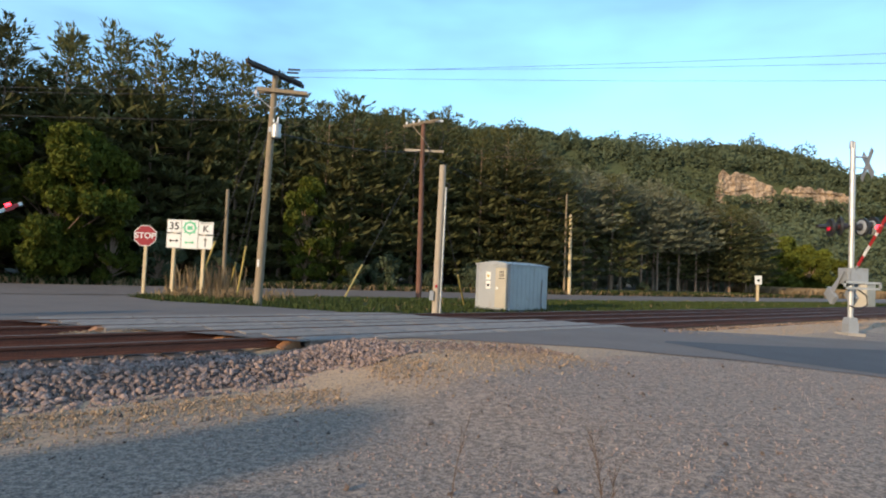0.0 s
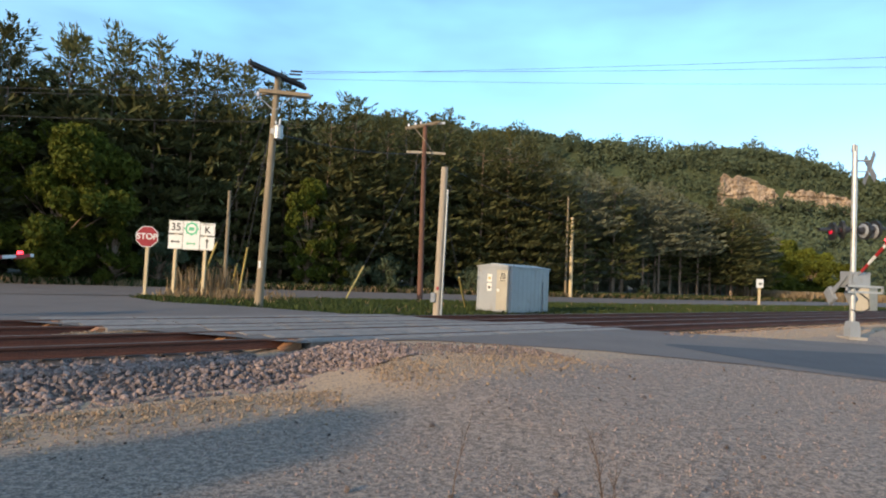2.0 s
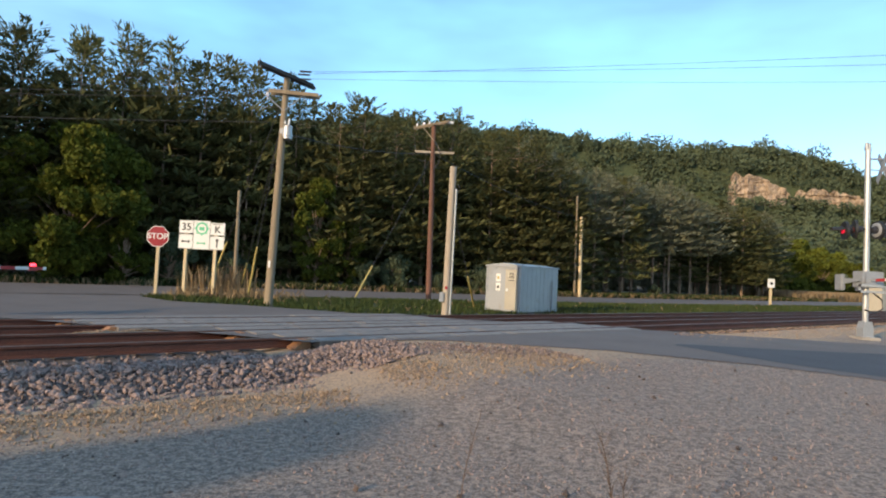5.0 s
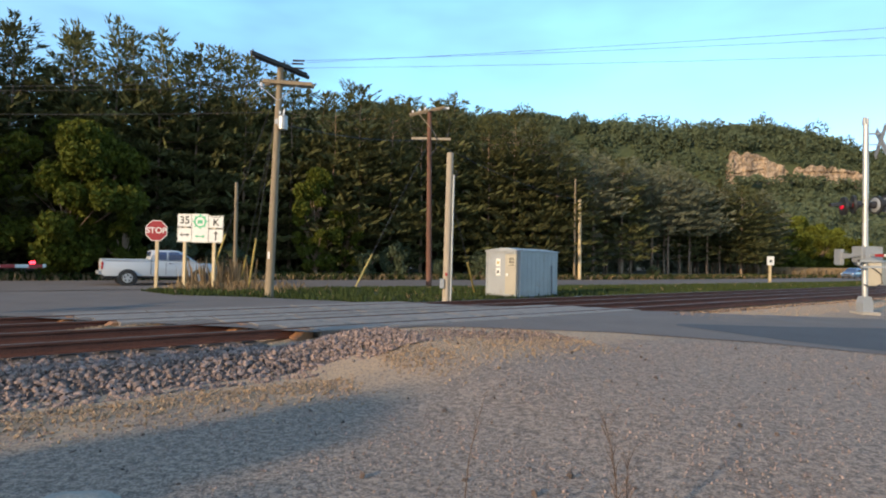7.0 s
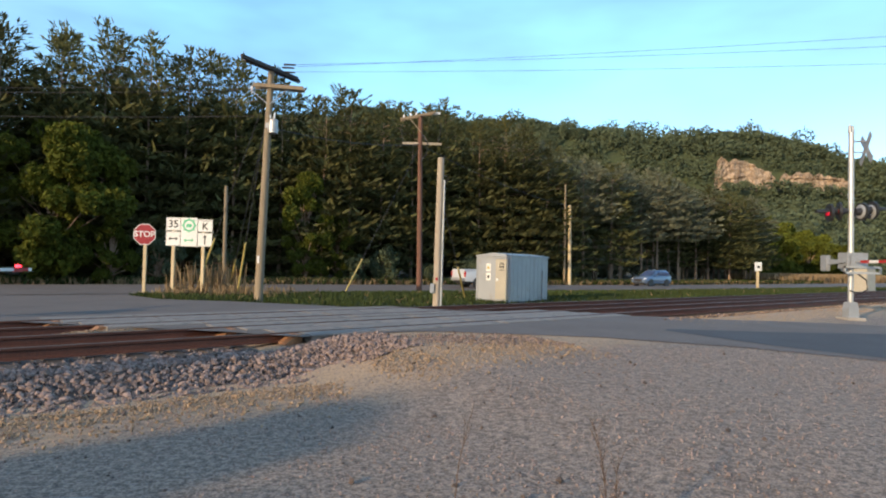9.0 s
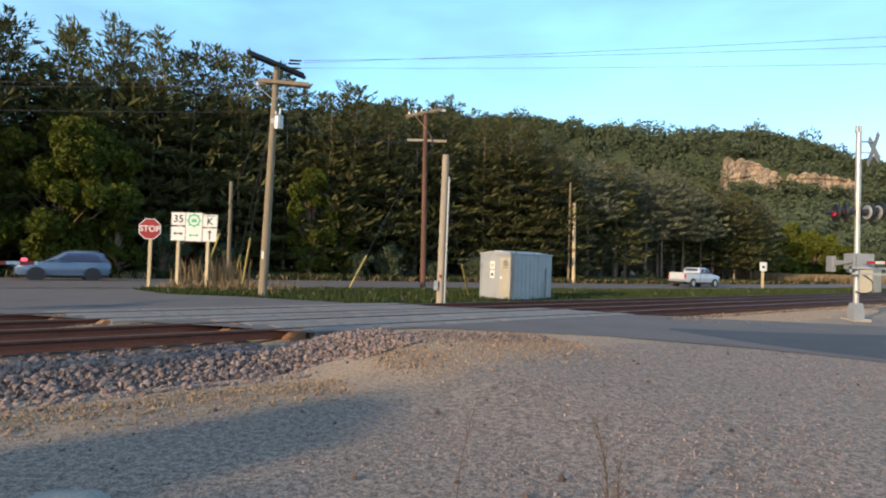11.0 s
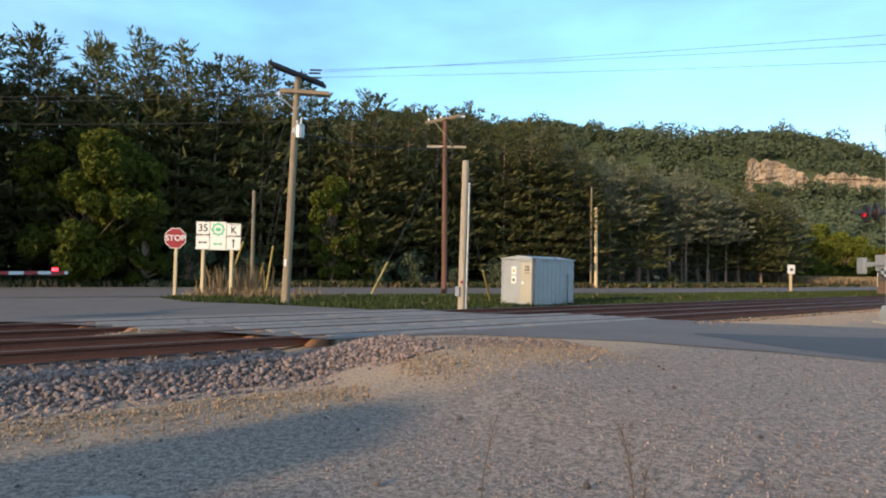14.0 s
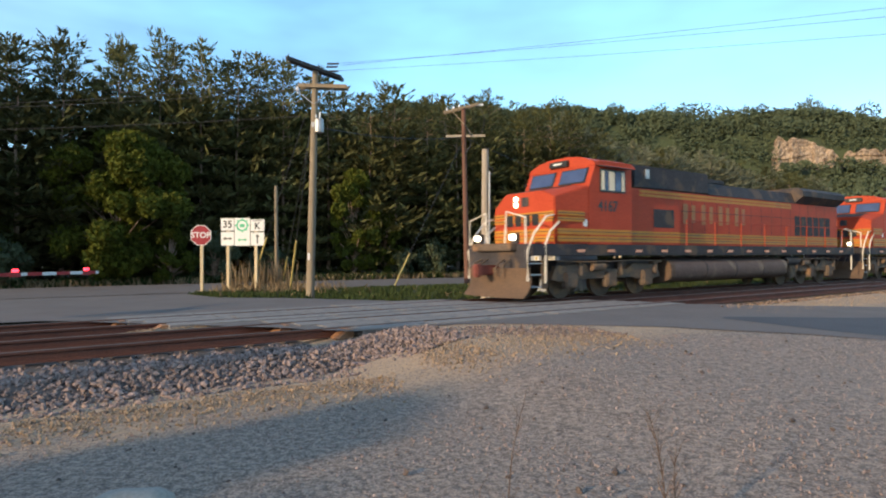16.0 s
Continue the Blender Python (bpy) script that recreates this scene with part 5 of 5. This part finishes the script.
    part("grille", Shape().box(4.58, -0.6, 0.74, 4.66, 0.6, 1.08, bevel=0.02), DARK, P)
    part("chassis", Shape().box(-1.1, -0.6, 0.34, 4.4, 0.6, 0.56), DARK, P)
    arches(P, (0, 3.68), 0.40, 0.985)
    return P, [wheel(P, x, y, 0.40, 0.27) for x in (0, 3.68) for y in (-0.88, 0.88)]


def suv():
    P = thing("suv", "silver blue compact sport utility car on the highway", "car", pose(0, 0, 0))
    body = shell("body", [(-0.92, 0.82, 0.45, 1.0, 0.80), (-0.8, 0.90, 0.34, 1.08, 0.86), (0.0, 0.92, 0.30, 1.08, 0.87), (2.0, 0.92, 0.30, 1.06, 0.86), (2.9, 0.91, 0.30, 1.02, 0.80), (3.45, 0.88, 0.34, 0.88, 0.74), (3.6, 0.78, 0.40, 0.76, 0.66)], CARBLUE, P)
    cab = shell("cabin", [(-0.86, 0.80, 1.0, 1.10, 0.76), (-0.55, 0.82, 1.0, 1.58, 0.64), (-0.2, 0.83, 1.0, 1.66, 0.64), (0.8, 0.84, 1.0, 1.68, 0.65), (1.4, 0.84, 1.0, 1.60, 0.65), (2.35, 0.84, 0.98, 1.04, 0.74)], CARBLUE, P)
    for s in (-1, 1):
        folded_pane("side_glass", s, [(-0.35, 1.12, 0.850), (1.80, 1.12, 0.850), (1.386, 1.41, 0.850), (-0.30, 1.41, 0.850), (1.2, 1.55, 0.735), (-0.1, 1.55, 0.735)], cab)
        part("mirror", Shape().box(1.65, s * 0.97 - 0.08, 1.05, 1.8, s * 0.97 + 0.08, 1.2, bevel=0.03), CARBLUE, body)
        part("head_lamp", Shape().box(3.2, s * 0.70 - 0.14, 0.70, 3.52, s * 0.70 + 0.14, 0.84, bevel=0.03), CLEAR, body)
        part("tail_lamp", Shape().box(-0.93, s * 0.74 - 0.1, 0.85, -0.78, s * 0.74 + 0.1, 1.05, bevel=0.02), TAIL, body)
        part("roof_rail", Shape().tube((-0.3, s * 0.6, 1.70), (1.2, s * 0.6, 1.68), 0.02, n=6), GALV, cab)
    part("windscreen", Shape().add([(1.45, -0.62, 1.585), (1.45, 0.62, 1.585), (2.32, 0.72, 1.075), (2.32, -0.72, 1.075)], [(0, 1, 2, 3)]), GLASS, cab)
    part("grille", Shape().box(3.52, -0.5, 0.45, 3.63, 0.5, 0.74, bevel=0.03), DARK, P)
    part("chassis", Shape().box(-0.8, -0.7, 0.2, 3.4, 0.7, 0.4), DARK, P)
    arches(P, (0, 2.66), 0.34, 0.915)
    return P, [wheel(P, x, y, 0.34, 0.22) for x in (0, 2.66) for y in (-0.80, 0.80)]


truck, truck_wheels = pickup()
car, car_wheels = suv()
# ---- trees ----
def pine_mesh(seed, height, base, material):
    """Whorls of flat needle sprays, level below and rising towards an open, spiky top."""
    r = np.random.default_rng(seed)
    at_, way_, size_ = [], [], []
    z = base * height
    while z < height * 0.97:
        f = (z - base * height) / (height * (1 - base))
        reach = (4.0 * (1 - f) ** 0.70 + 0.42) * min(1, 0.65 + f * 2.5)
        count = int(r.integers(5, 8)) if f < 0.72 else int(r.integers(3, 6))
        turn0 = r.random() * 6.283
        for k in range(count):
            a = turn0 + 6.283 * k / count + r.normal() * 0.25
            ln = reach * r.uniform(0.62, 1.22)
            rise = (0.02 + 1.15 * max(0.0, f - 0.35)) * ln + r.normal() * 0.12
            out = np.array([math.cos(a), math.sin(a), 0.0])
            side = np.array([-math.sin(a), math.cos(a), 0.0])
            n = int(ln * (11.8 if f < 0.72 else 16))
            g = np.clip(r.random(n) ** 0.62, 0.16, 1.0)
            w = r.normal(size=n) * 0.24 * ln * (0.25 + 0.75 * np.sin(g * 2.7))
            sag = -0.10 * ln * np.sin(g * 3.14) * (1 - f)
            c = out * (ln * g)[:, None] + side * w[:, None]
            c[:, 2] = z + rise * g + sag + r.normal(size=n) * 0.10
            d = out * r.uniform(0.3, 1.0, (n, 1)) + side * (np.sign(w) * r.uniform(0.0, 0.9, n))[:, None] + r.normal(size=(n, 3)) * 0.35
            d[:, 2] = r.uniform(0.05, 0.65, n) + 0.5 * max(0, f - 0.5)
            at_.append(c), way_.append(d), size_.append(r.uniform(0.52, 1.02, n) * (1.0 if f < 0.70 else 0.58))
        z += r.uniform(0.75, 1.25) * (1.0 if f < 0.7 else 0.72)
    n = 60
    at_.append(np.stack([r.normal(size=n) * 0.12, r.normal(size=n) * 0.12, height * (1 - 0.10 * r.random(n))], 1))
    way_.append(np.stack([r.normal(size=n) * 0.6, r.normal(size=n) * 0.6, r.uniform(0.6, 1.2, n)], 1))
    size_.append(r.uniform(0.35, 0.6, n))
    o, d, size = np.concatenate(at_), np.concatenate(way_), np.concatenate(size_)[:, None]
    d /= np.linalg.norm(d, axis=1, keepdims=True)
    w = np.cross(d, r.normal(size=d.shape) * (0.6, 0.6, 1.0))
    w /= np.linalg.norm(w, axis=1, keepdims=True) + 1e-6
    vs = np.stack([o - w * size * 0.10, o + d * size * 0.45 - w * size * 0.15, o + d * size * 1.1, o + d * size * 0.45 + w * size * 0.15], 1).reshape(-1, 3)
    me = bpy.data.meshes.new("crown")
    me.from_pydata(vs.tolist(), [], np.arange(len(vs)).reshape(-1, 4).tolist())
    me.materials.append(material)
    return me


def trunk_shape(height, rad, seed, limbs=30):
    r = random.Random(seed)
    sh = Shape()
    pts = [Vector((0.12 * r.uniform(-1, 1) * i / 6, 0.12 * r.uniform(-1, 1) * i / 6, height * i / 7)) for i in range(8)]
    for i in range(7):
        sh.tube(pts[i], pts[i + 1], rad * (1 - i / 7.2), rad * (1 - (i + 1) / 7.2), 8, caps=False)
    for _ in range(limbs):
        z, a, ln = r.uniform(0.10, 0.9) * height, r.uniform(0, 6.28), r.uniform(0.6, 2.2)
        sh.tube((0, 0, z), (math.cos(a) * ln, math.sin(a) * ln, z + 0.12 * ln), 0.035, 0.012, 4, caps=False)
    return sh


def plant(proto, used, v, z, k, kz, turn):
    s, p = sp(v.x, v.y)
    if p > 40:
        v = at(s, p - bend(s))
    m = pose(v.x, v.y, z, 0, 0, turn)
    if proto.name in used:
        t = copy_thing(proto, m)
    else:
        t, _ = proto, used.add(proto.name)
        t.matrix_world = m
    t.scale = (k, k, k * kz)
    return t


PINES = []
for n, (base, mt) in enumerate(((0.05, PINE), (0.09, PINE), (0.42, PINE_HAZED), (0.12, PINE), (0.50, PINE_HAZED), (0.18, PINE))):
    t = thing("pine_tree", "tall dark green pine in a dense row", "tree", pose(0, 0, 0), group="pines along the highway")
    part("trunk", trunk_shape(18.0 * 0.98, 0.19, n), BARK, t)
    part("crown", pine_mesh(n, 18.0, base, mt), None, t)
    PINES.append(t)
# heights of the wood along the highway, tall and even, lower at its far end
TALL = [(-30, 17.5), (0, 17.0), (4, 18.2), (9, 19.3), (14, 18.6), (20, 18.6), (24, 17.6), (31, 18.6), (36, 18.4), (41, 19.6), (46, 18.8), (55, 19.6), (58, 17.6), (64, 16.6), (86, 17.2), (94, 16.0), (112, 16.2), (130, 14.6)]
rnd = random.Random(4)
used = set()
for row, p0 in enumerate((50.0, 54.0, 59.0)):
    s = -24.0 + row * 1.7
    while s < 122:
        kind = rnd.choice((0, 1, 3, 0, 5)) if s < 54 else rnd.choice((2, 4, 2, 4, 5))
        p = p0 + rnd.uniform(-1.2, 1.2)
        near = p - bend(s)
        if s * 50.0 / near > 120:
            break
        tall = ramp(s * 50.0 / near, TALL) * near / 50.0 * (1.0, 0.985, 0.97)[row] * rnd.choice((0.93, 0.98, 1.02, 1.05))
        wide = rnd.uniform(0.92, 1.12)
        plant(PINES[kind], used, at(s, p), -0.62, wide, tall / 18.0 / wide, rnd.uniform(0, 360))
        s += rnd.uniform(2.5, 4.1) + (0.9 if s > 54 else 0) + (0.0, 0.0, 1.0)[row]
# unseen pines added outside the view to shade the wood's left end
for k, (s, p) in enumerate(((-12.5, 47.3), (-15.5, 46.6), (-19, 47.4), (-22, 46.8), (-26, 47.5), (-30, 47.0), (-29, 50.5), (-34, 49.5), (-39, 50.0), (-45, 49.0))):
    plant(PINES[k % 2], used, at(s, p), -0.62, 1.1, 0.92 + 0.05 * (k % 3), 63 * k)


def leafy_mesh(seed, lobes, leaves, size, material, name="crown"):
    """Leaves on the shells of several uneven lobes (x, y, z, radius)."""
    r = np.random.default_rng(seed)
    quads = []

    def unit(v):
        return v / (np.linalg.norm(v, axis=1, keepdims=True) + 1e-9)

    for cx, cy, cz, rad in lobes:
        n = max(4, int(leaves * rad * rad))
        d = unit(r.normal(size=(n, 3)))
        ph = r.random(6) * 6.28
        bump = 0.8 + 0.16 * np.sin(d[:, 0] * 5 + ph[0]) * np.sin(d[:, 1] * 5 + ph[1]) + 0.12 * np.sin(d[:, 2] * 7 + ph[2]) * np.sin(d[:, 0] * 9 + ph[3])
        o = np.array([cx, cy, cz]) + d * (rad * (0.55 + 0.5 * r.random(n) ** 0.5) * bump)[:, None] * (1, 1, 0.85)
        a = unit(r.normal(size=(n, 3)))
        b = unit(np.cross(a, r.normal(size=(n, 3))))
        h = (size * (0.6 + 0.8 * r.random(n)))[:, None]
        quads.append(np.stack([o - a * h, o - b * h * 0.55, o + a * h, o + b * h * 0.55], 1).reshape(-1, 3))
    vs = np.concatenate(quads)
    me = bpy.data.meshes.new(name)
    me.from_pydata(vs.tolist(), [], np.arange(len(vs)).reshape(-1, 4).tolist())
    me.materials.append(material)
    return me


def lobes_for(seed, height, width, low):
    r = random.Random(seed)
    out = []
    for _ in range(46):
        f = r.random()
        z = low + (height - low) * (0.1 + 0.82 * f)
        reach = width / 2 * math.sin(math.pi * (0.18 + 0.74 * f)) * r.uniform(0.2, 0.95)
        a = r.uniform(0, 6.28)
        out.append((math.cos(a) * reach, math.sin(a) * reach, z, width * r.uniform(0.08, 0.17)))
    return out


def broadleaf(name, label, seed, height, width, low, leaves, size, material, category="tree", group="leafy trees"):
    t = thing(name, label, category, pose(0, 0, 0), group=group)
    sh = trunk_shape(height * 0.8, 0.05 + height * 0.012, seed, 0)
    lobes = lobes_for(seed, height, width, low)
    for x, y, z, rad in lobes:
        sh.tube((0, 0, z * 0.5), (x, y, z), 0.05, 0.02, 5, caps=False)
    part("trunk", sh, BARK, t)
    part("crown", leafy_mesh(seed, lobes, leaves, size, material), material, t)
    return t


big = broadleaf("leafy_tree", "yellow-green leafy tree in front of the pines", 21, 12.0, 10.0, 0.2, 760, 0.16, LEAF)
plant(big, used, at(4.6, 47.2), -0.58, 1.0, 1.0, 0)
plant(big, used, at(-4.5, 47.4), -0.58, 0.85, 0.9, 130)
slim = broadleaf("leafy_tree", "slender green leafy tree at the edge of the pines", 22, 8.5, 5.0, 0.2, 1000, 0.14, LEAF)
plant(slim, used, at(22.2, 47.6), -0.58, 1.0, 1.15, 0)
plant(slim, used, at(25.2, 48.0), -0.58, 0.7, 1.1, 70)
bush = broadleaf("shrub", "dense green shrub at the edge of the trees", 23, 4.8, 3.6, 0.1, 1300, 0.11, LEAF, "shrub", "shrubs along the trees")
plant(bush, used, at(7.8, 46.3), -0.58, 0.95, 1.05, 0)
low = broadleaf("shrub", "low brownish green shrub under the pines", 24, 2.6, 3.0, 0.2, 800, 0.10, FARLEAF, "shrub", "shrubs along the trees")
for k, (s, p, c) in enumerate(((-9, 46.6, 1.0), (-2, 46.6, 1.2), (11, 47.4, 1.2), (15, 47.2, 1.1), (26.5, 47.0, 0.9), (29.5, 47.4, 1.1), (34, 47.5, 0.8), (39, 47.8, 1.0), (45, 48, 1.2), (52, 48.2, 0.9), (66, 48.4, 0.6))):
    plant(low, used, at(s, p), -0.58, c, 1.0 + 0.15 * (k % 3), 40 * k)

# unseen trees added behind the camera to cast long shadows over the lot
SHADE = broadleaf("leafy_tree", "unseen leafy tree added to shade the gravel lot", 27, 9.0, 6.0, 0.2, 120, 0.50, LEAF, group="trees beside the lot")
for k, (s, p, c, kz) in enumerate(((-34, 1.1, 1.0, 0.98), (-34.6, -0.6, 1.0, 0.93), (-33.8, -3.0, 1.0, 0.86), (-34, -6.6, 1.0, 0.8), (-36, -12, 1.1, 0.85), (-39, -19, 1.2, 0.75), (-36, -26, 1.2, 0.8))):
    plant(SHADE, used, at(s, p), -0.45, c, kz, 50 * k)
# another unseen tree, added for a narrow shadow band on the ballast
SLIM = broadleaf("leafy_tree", "unseen slim tree added to shade the foot of the ballast", 28, 7.0, 1.5, 0.2, 2600, 0.16, LEAF, group="trees beside the lot")
plant(SLIM, used, at(-26, 5.85), -0.45, 0.8, 1.55, 0)

# dense undergrowth closing the wood behind the rows
r = np.random.default_rng(31)
lobes = [(*at(r.uniform(-45, 150), r.uniform(62, 78)).xy, r.uniform(0.5, 10.0), r.uniform(1.6, 3.0)) for _ in range(520)] + [(*at(r.uniform(-45, 150), r.uniform(60, 66)).xy, r.uniform(0.3, 2.6), r.uniform(1.2, 2.0)) for _ in range(260)]
for mt, side, txt in ((PINE, 1, "dark foliage deep inside the wood"), (PINE_HAZED, -1, "foliage deep inside the wood, with haze put into its colour")):
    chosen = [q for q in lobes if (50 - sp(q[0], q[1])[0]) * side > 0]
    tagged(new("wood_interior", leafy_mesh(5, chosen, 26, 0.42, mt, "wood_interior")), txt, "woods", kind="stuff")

# right end: green leafy trees before the bluff
mid = broadleaf("leafy_tree", "rounded bright green leafy tree below the bluff", 25, 13.0, 11.0, 0.3, 150, 0.44, LEAF)
for k, (s, p, c) in enumerate(((132, 62, 0.8), (140, 70, 1.0), (150, 64, 0.9), (163, 74, 1.2), (178, 68, 1.0), (190, 82, 1.3), (205, 75, 1.1), (225, 90, 1.4), (245, 80, 1.2), (170, 95, 1.4), (200, 105, 1.6), (240, 112, 1.7), (150, 88, 1.3), (270, 100, 1.5))):
    plant(mid, used, at(s, p), -0.6, c, 0.85 + 0.1 * (k % 4), 77 * k)

# ---- bluff with limestone cliff ----
CREST = [(-400, 70), (-120, 108), (6, 104), (23, 99), (50, 101), (73, 99), (89, 97), (128, 94), (160, 91), (184, 94), (223, 95), (255, 92), (279, 82), (314, 75), (380, 62), (460, 50), (700, 30)]


def bluff_z(x, y):
    top = ramp(x, CREST) - 5.5
    k = (y - 250) / 150
    if k <= 0:
        return -1.0
    base = top * (0.66 * min(1, k) ** 1.1 + 0.34 * soft_step(k, 0.80, 0.93))
    return base + 3 * noise.noise((x * 0.03, y * 0.03, 0))


sh = Shape()
xs, ys = steps(-400, 700, 11), steps(245, 470, 7.5)
for x in xs:
    for y in ys:
        sh.v.append((x, y, bluff_z(x, y)))
n = len(ys)
for i in range(len(xs) - 1):
    for j in range(n - 1):
        sh.f.append((i * n + j, (i + 1) * n + j, (i + 1) * n + j + 1, i * n + j + 1))
setting("bluff", sh, FARGROUND, "steep wooded river bluff", "hill", True)

# cliff: blocks of limestone standing out of the slope
cliff = thing("cliff", "sunlit tan limestone cliff near the top of the bluff", "cliff", kind="structure")
TOPS = [(176, 72), (186, 75), (190, 75.5), (205, 74), (213, 70), (222, 66), (226, 61), (232, 67), (245, 67), (262, 65), (275, 63), (282, 58)]
FEET = [(176, 62), (185, 54), (198, 57), (210, 50), (219, 57), (226, 55), (232, 55), (245, 54), (262, 53), (275, 53), (282, 53)]


def face_y(x, z):
    """Ledges and upright cracks of the rock face."""
    col = noise.cell(Vector((x * 0.34 + 0.6 * noise.noise((x * 0.3, z * 0.05, 3)), z * 0.02, 1))) * 0.9
    ledge = noise.cell(Vector((x * 0.03, z * 0.16 + 0.5 * noise.noise((x * 0.05, 0, 7)), 5))) * 1.1
    rough = noise.fractal(Vector((x * 0.35, z * 0.45, 2)), 1.0, 2.0, 5) * 1.3
    return 362 + 0.10 * (z - 50) - col - ledge - rough + 13


sh = Shape()
nx, nz = 150, 46
for i in range(nx + 1):
    x = 183 + 95 * i / nx
    lo, hi = ramp(x, FEET) - 1 + 4.0 * noise.noise((x * 0.16, 5, 0)), ramp(x, TOPS) - 1.0 + 3.2 * noise.noise((x * 0.22, 0, 0))
    hi = lo + (hi - lo) * min(1, 0.55 + i / 20, (nx + 1 - i) / 12)
    for j in range(nz + 1):
        z = lo + (hi - lo) * j / nz
        sh.v.append((x, face_y(x, z), z))
    sh.v.append((x, 384, min(hi, bluff_z(x, 384)) - 2))
n = nz + 2
for i in range(nx):
    for j in range(n - 1):
        sh.f.append((i * n + j, (i + 1) * n + j, (i + 1) * n + j + 1, i * n + j + 1))
part("rock_face", sh, CLIFF, cliff)

# far woods over the bluff
r = np.random.default_rng(41)
lobes = []
while len(lobes) < 2300:
    x, y = r.uniform(-60, 420), (378 + 52 * r.random()) if r.random() < 0.5 else (248 + 140 * r.random())
    z = bluff_z(x, y)
    if 184 < x < 278 and 350 < y < 384 and z > ramp(x, FEET) - 4:
        if z < ramp(x, TOPS) + 2:
            continue
    if x < y * 0.42 and y < 345:
        continue
    rad = r.uniform(3.4, 7.0)
    lobes.append((x, y, z + rad * 0.7, rad))
# bushes along the foot of the cliff and round crowns along its brow
for k in range(120):
    x = r.uniform(186, 292)
    lobes.append((x, r.uniform(362, 369), ramp(x, FEET) + r.uniform(-3, 2.0), r.uniform(2.4, 4.2)))
for k in range(150):
    x, y = r.uniform(20, 330), r.uniform(376, 420)
    rad = r.uniform(5.0, 9.5)
    lobes.append((x, y, max(bluff_z(x, y), ramp(x, TOPS) if 184 < x < 280 else 0) + rad * r.uniform(0.2, 1.3), rad))
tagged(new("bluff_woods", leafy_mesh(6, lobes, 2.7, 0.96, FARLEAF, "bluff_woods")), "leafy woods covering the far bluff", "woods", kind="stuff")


# ---- what moves ----
def motions():
    def on_track(s):
        v = at(s, 14.15)
        return pose(v.x, v.y, 0.0, 0, 0, ALONG)

    run = [(0.0, 333.0), (8.0, 172.5), (13.0, 73.0), (14.5, 42.6), (15.0, 32.6), (15.5, 22.5), (16.0, 12.88)]
    walk(lead, [(t, on_track(s)) for t, s in run])
    walk(trail, [(t, on_track(s + 23.4)) for t, s in run])

    def on_road(s, p, turn):
        v = at(s, p - bend(s))
        swerve = math.degrees(math.atan(bend(s + 0.5) - bend(s - 0.5)))
        return pose(v.x, v.y, -0.475 + 0.10 * (1 - abs(p - 38.5) / 7), 0, 0, turn - swerve)

    truck_run = ((0.0, -66.0), (5.5, -9.6), (6.5, 0.94), (7.0, 6.38), (7.5, 12.2), (8.0, 18.25), (8.5, 24.3), (9.0, 30.4), (11.5, 63.2), (12.0, 71.9), (12.5, 81.2), (13.0, 90.8), (16.0, 150.0))
    car_run = ((0.0, 304.0), (7.0, 108.7), (8.0, 80.9), (9.0, 54.8), (11.3, -5.0), (16.0, -127.0))
    walk(truck, [(t, on_road(s, 37.0, ALONG)) for t, s in truck_run])
    walk(car, [(t, on_road(s + 2.66, 40.5, ALONG + 180)) for t, s in car_run])

    def spin(wheels, radius, track_rows, t0, t1):
        """Turns the wheels with the way that the vehicle goes, as far as a row may turn."""
        ts, ss = [q[0] for q in track_rows], [q[1] for q in track_rows]
        rows, a, last = [(0.0, 0.0)], 0.0, None
        for k in range(int(t0 * FPS), int(t1 * FPS) + 1):
            s = float(np.interp(k / FPS, ts, ss))
            if last is not None:
                a += min(80.0, math.degrees(abs(s - last) / radius))
            rows.append((k / FPS, a))
            last = s
        rows.append((16.0, a))
        for w in wheels:
            place = w.matrix_basis.copy()
            walk(w, [(t, place @ pose(0, 0, 0, 0, b, 0)) for t, b in rows])

    spin(truck_wheels, 0.40, truck_run, 5.5, 13.2)
    spin(car_wheels, 0.34, car_run, 6.8, 11.8)

    def lift(z, turn, a):
        return pose(0, 0, z, 0, 0, turn) @ pose(0, 0, 0, 0, -a, 0)

    walk(left_arm, [(t, lift(1.15, 0, a)) for t, a in ((0.0, 25.5), (0.3, 22.0), (0.6, 18.8), (0.9, 15.8), (1.2, 12.8), (1.5, 9.6), (2.0, 5.3), (2.5, 1.6), (3.0, 0.2), (3.2, 0.0), (16.0, 0.0))])
    walk(right_arm, [(t, lift(1.95, -93, a)) for t, a in ((0.0, 49.0), (1.5, 40.0), (2.5, 33.0), (3.2, 26.0), (5.0, 2.0), (5.5, 0.0), (16.0, 0.0))])


motions()
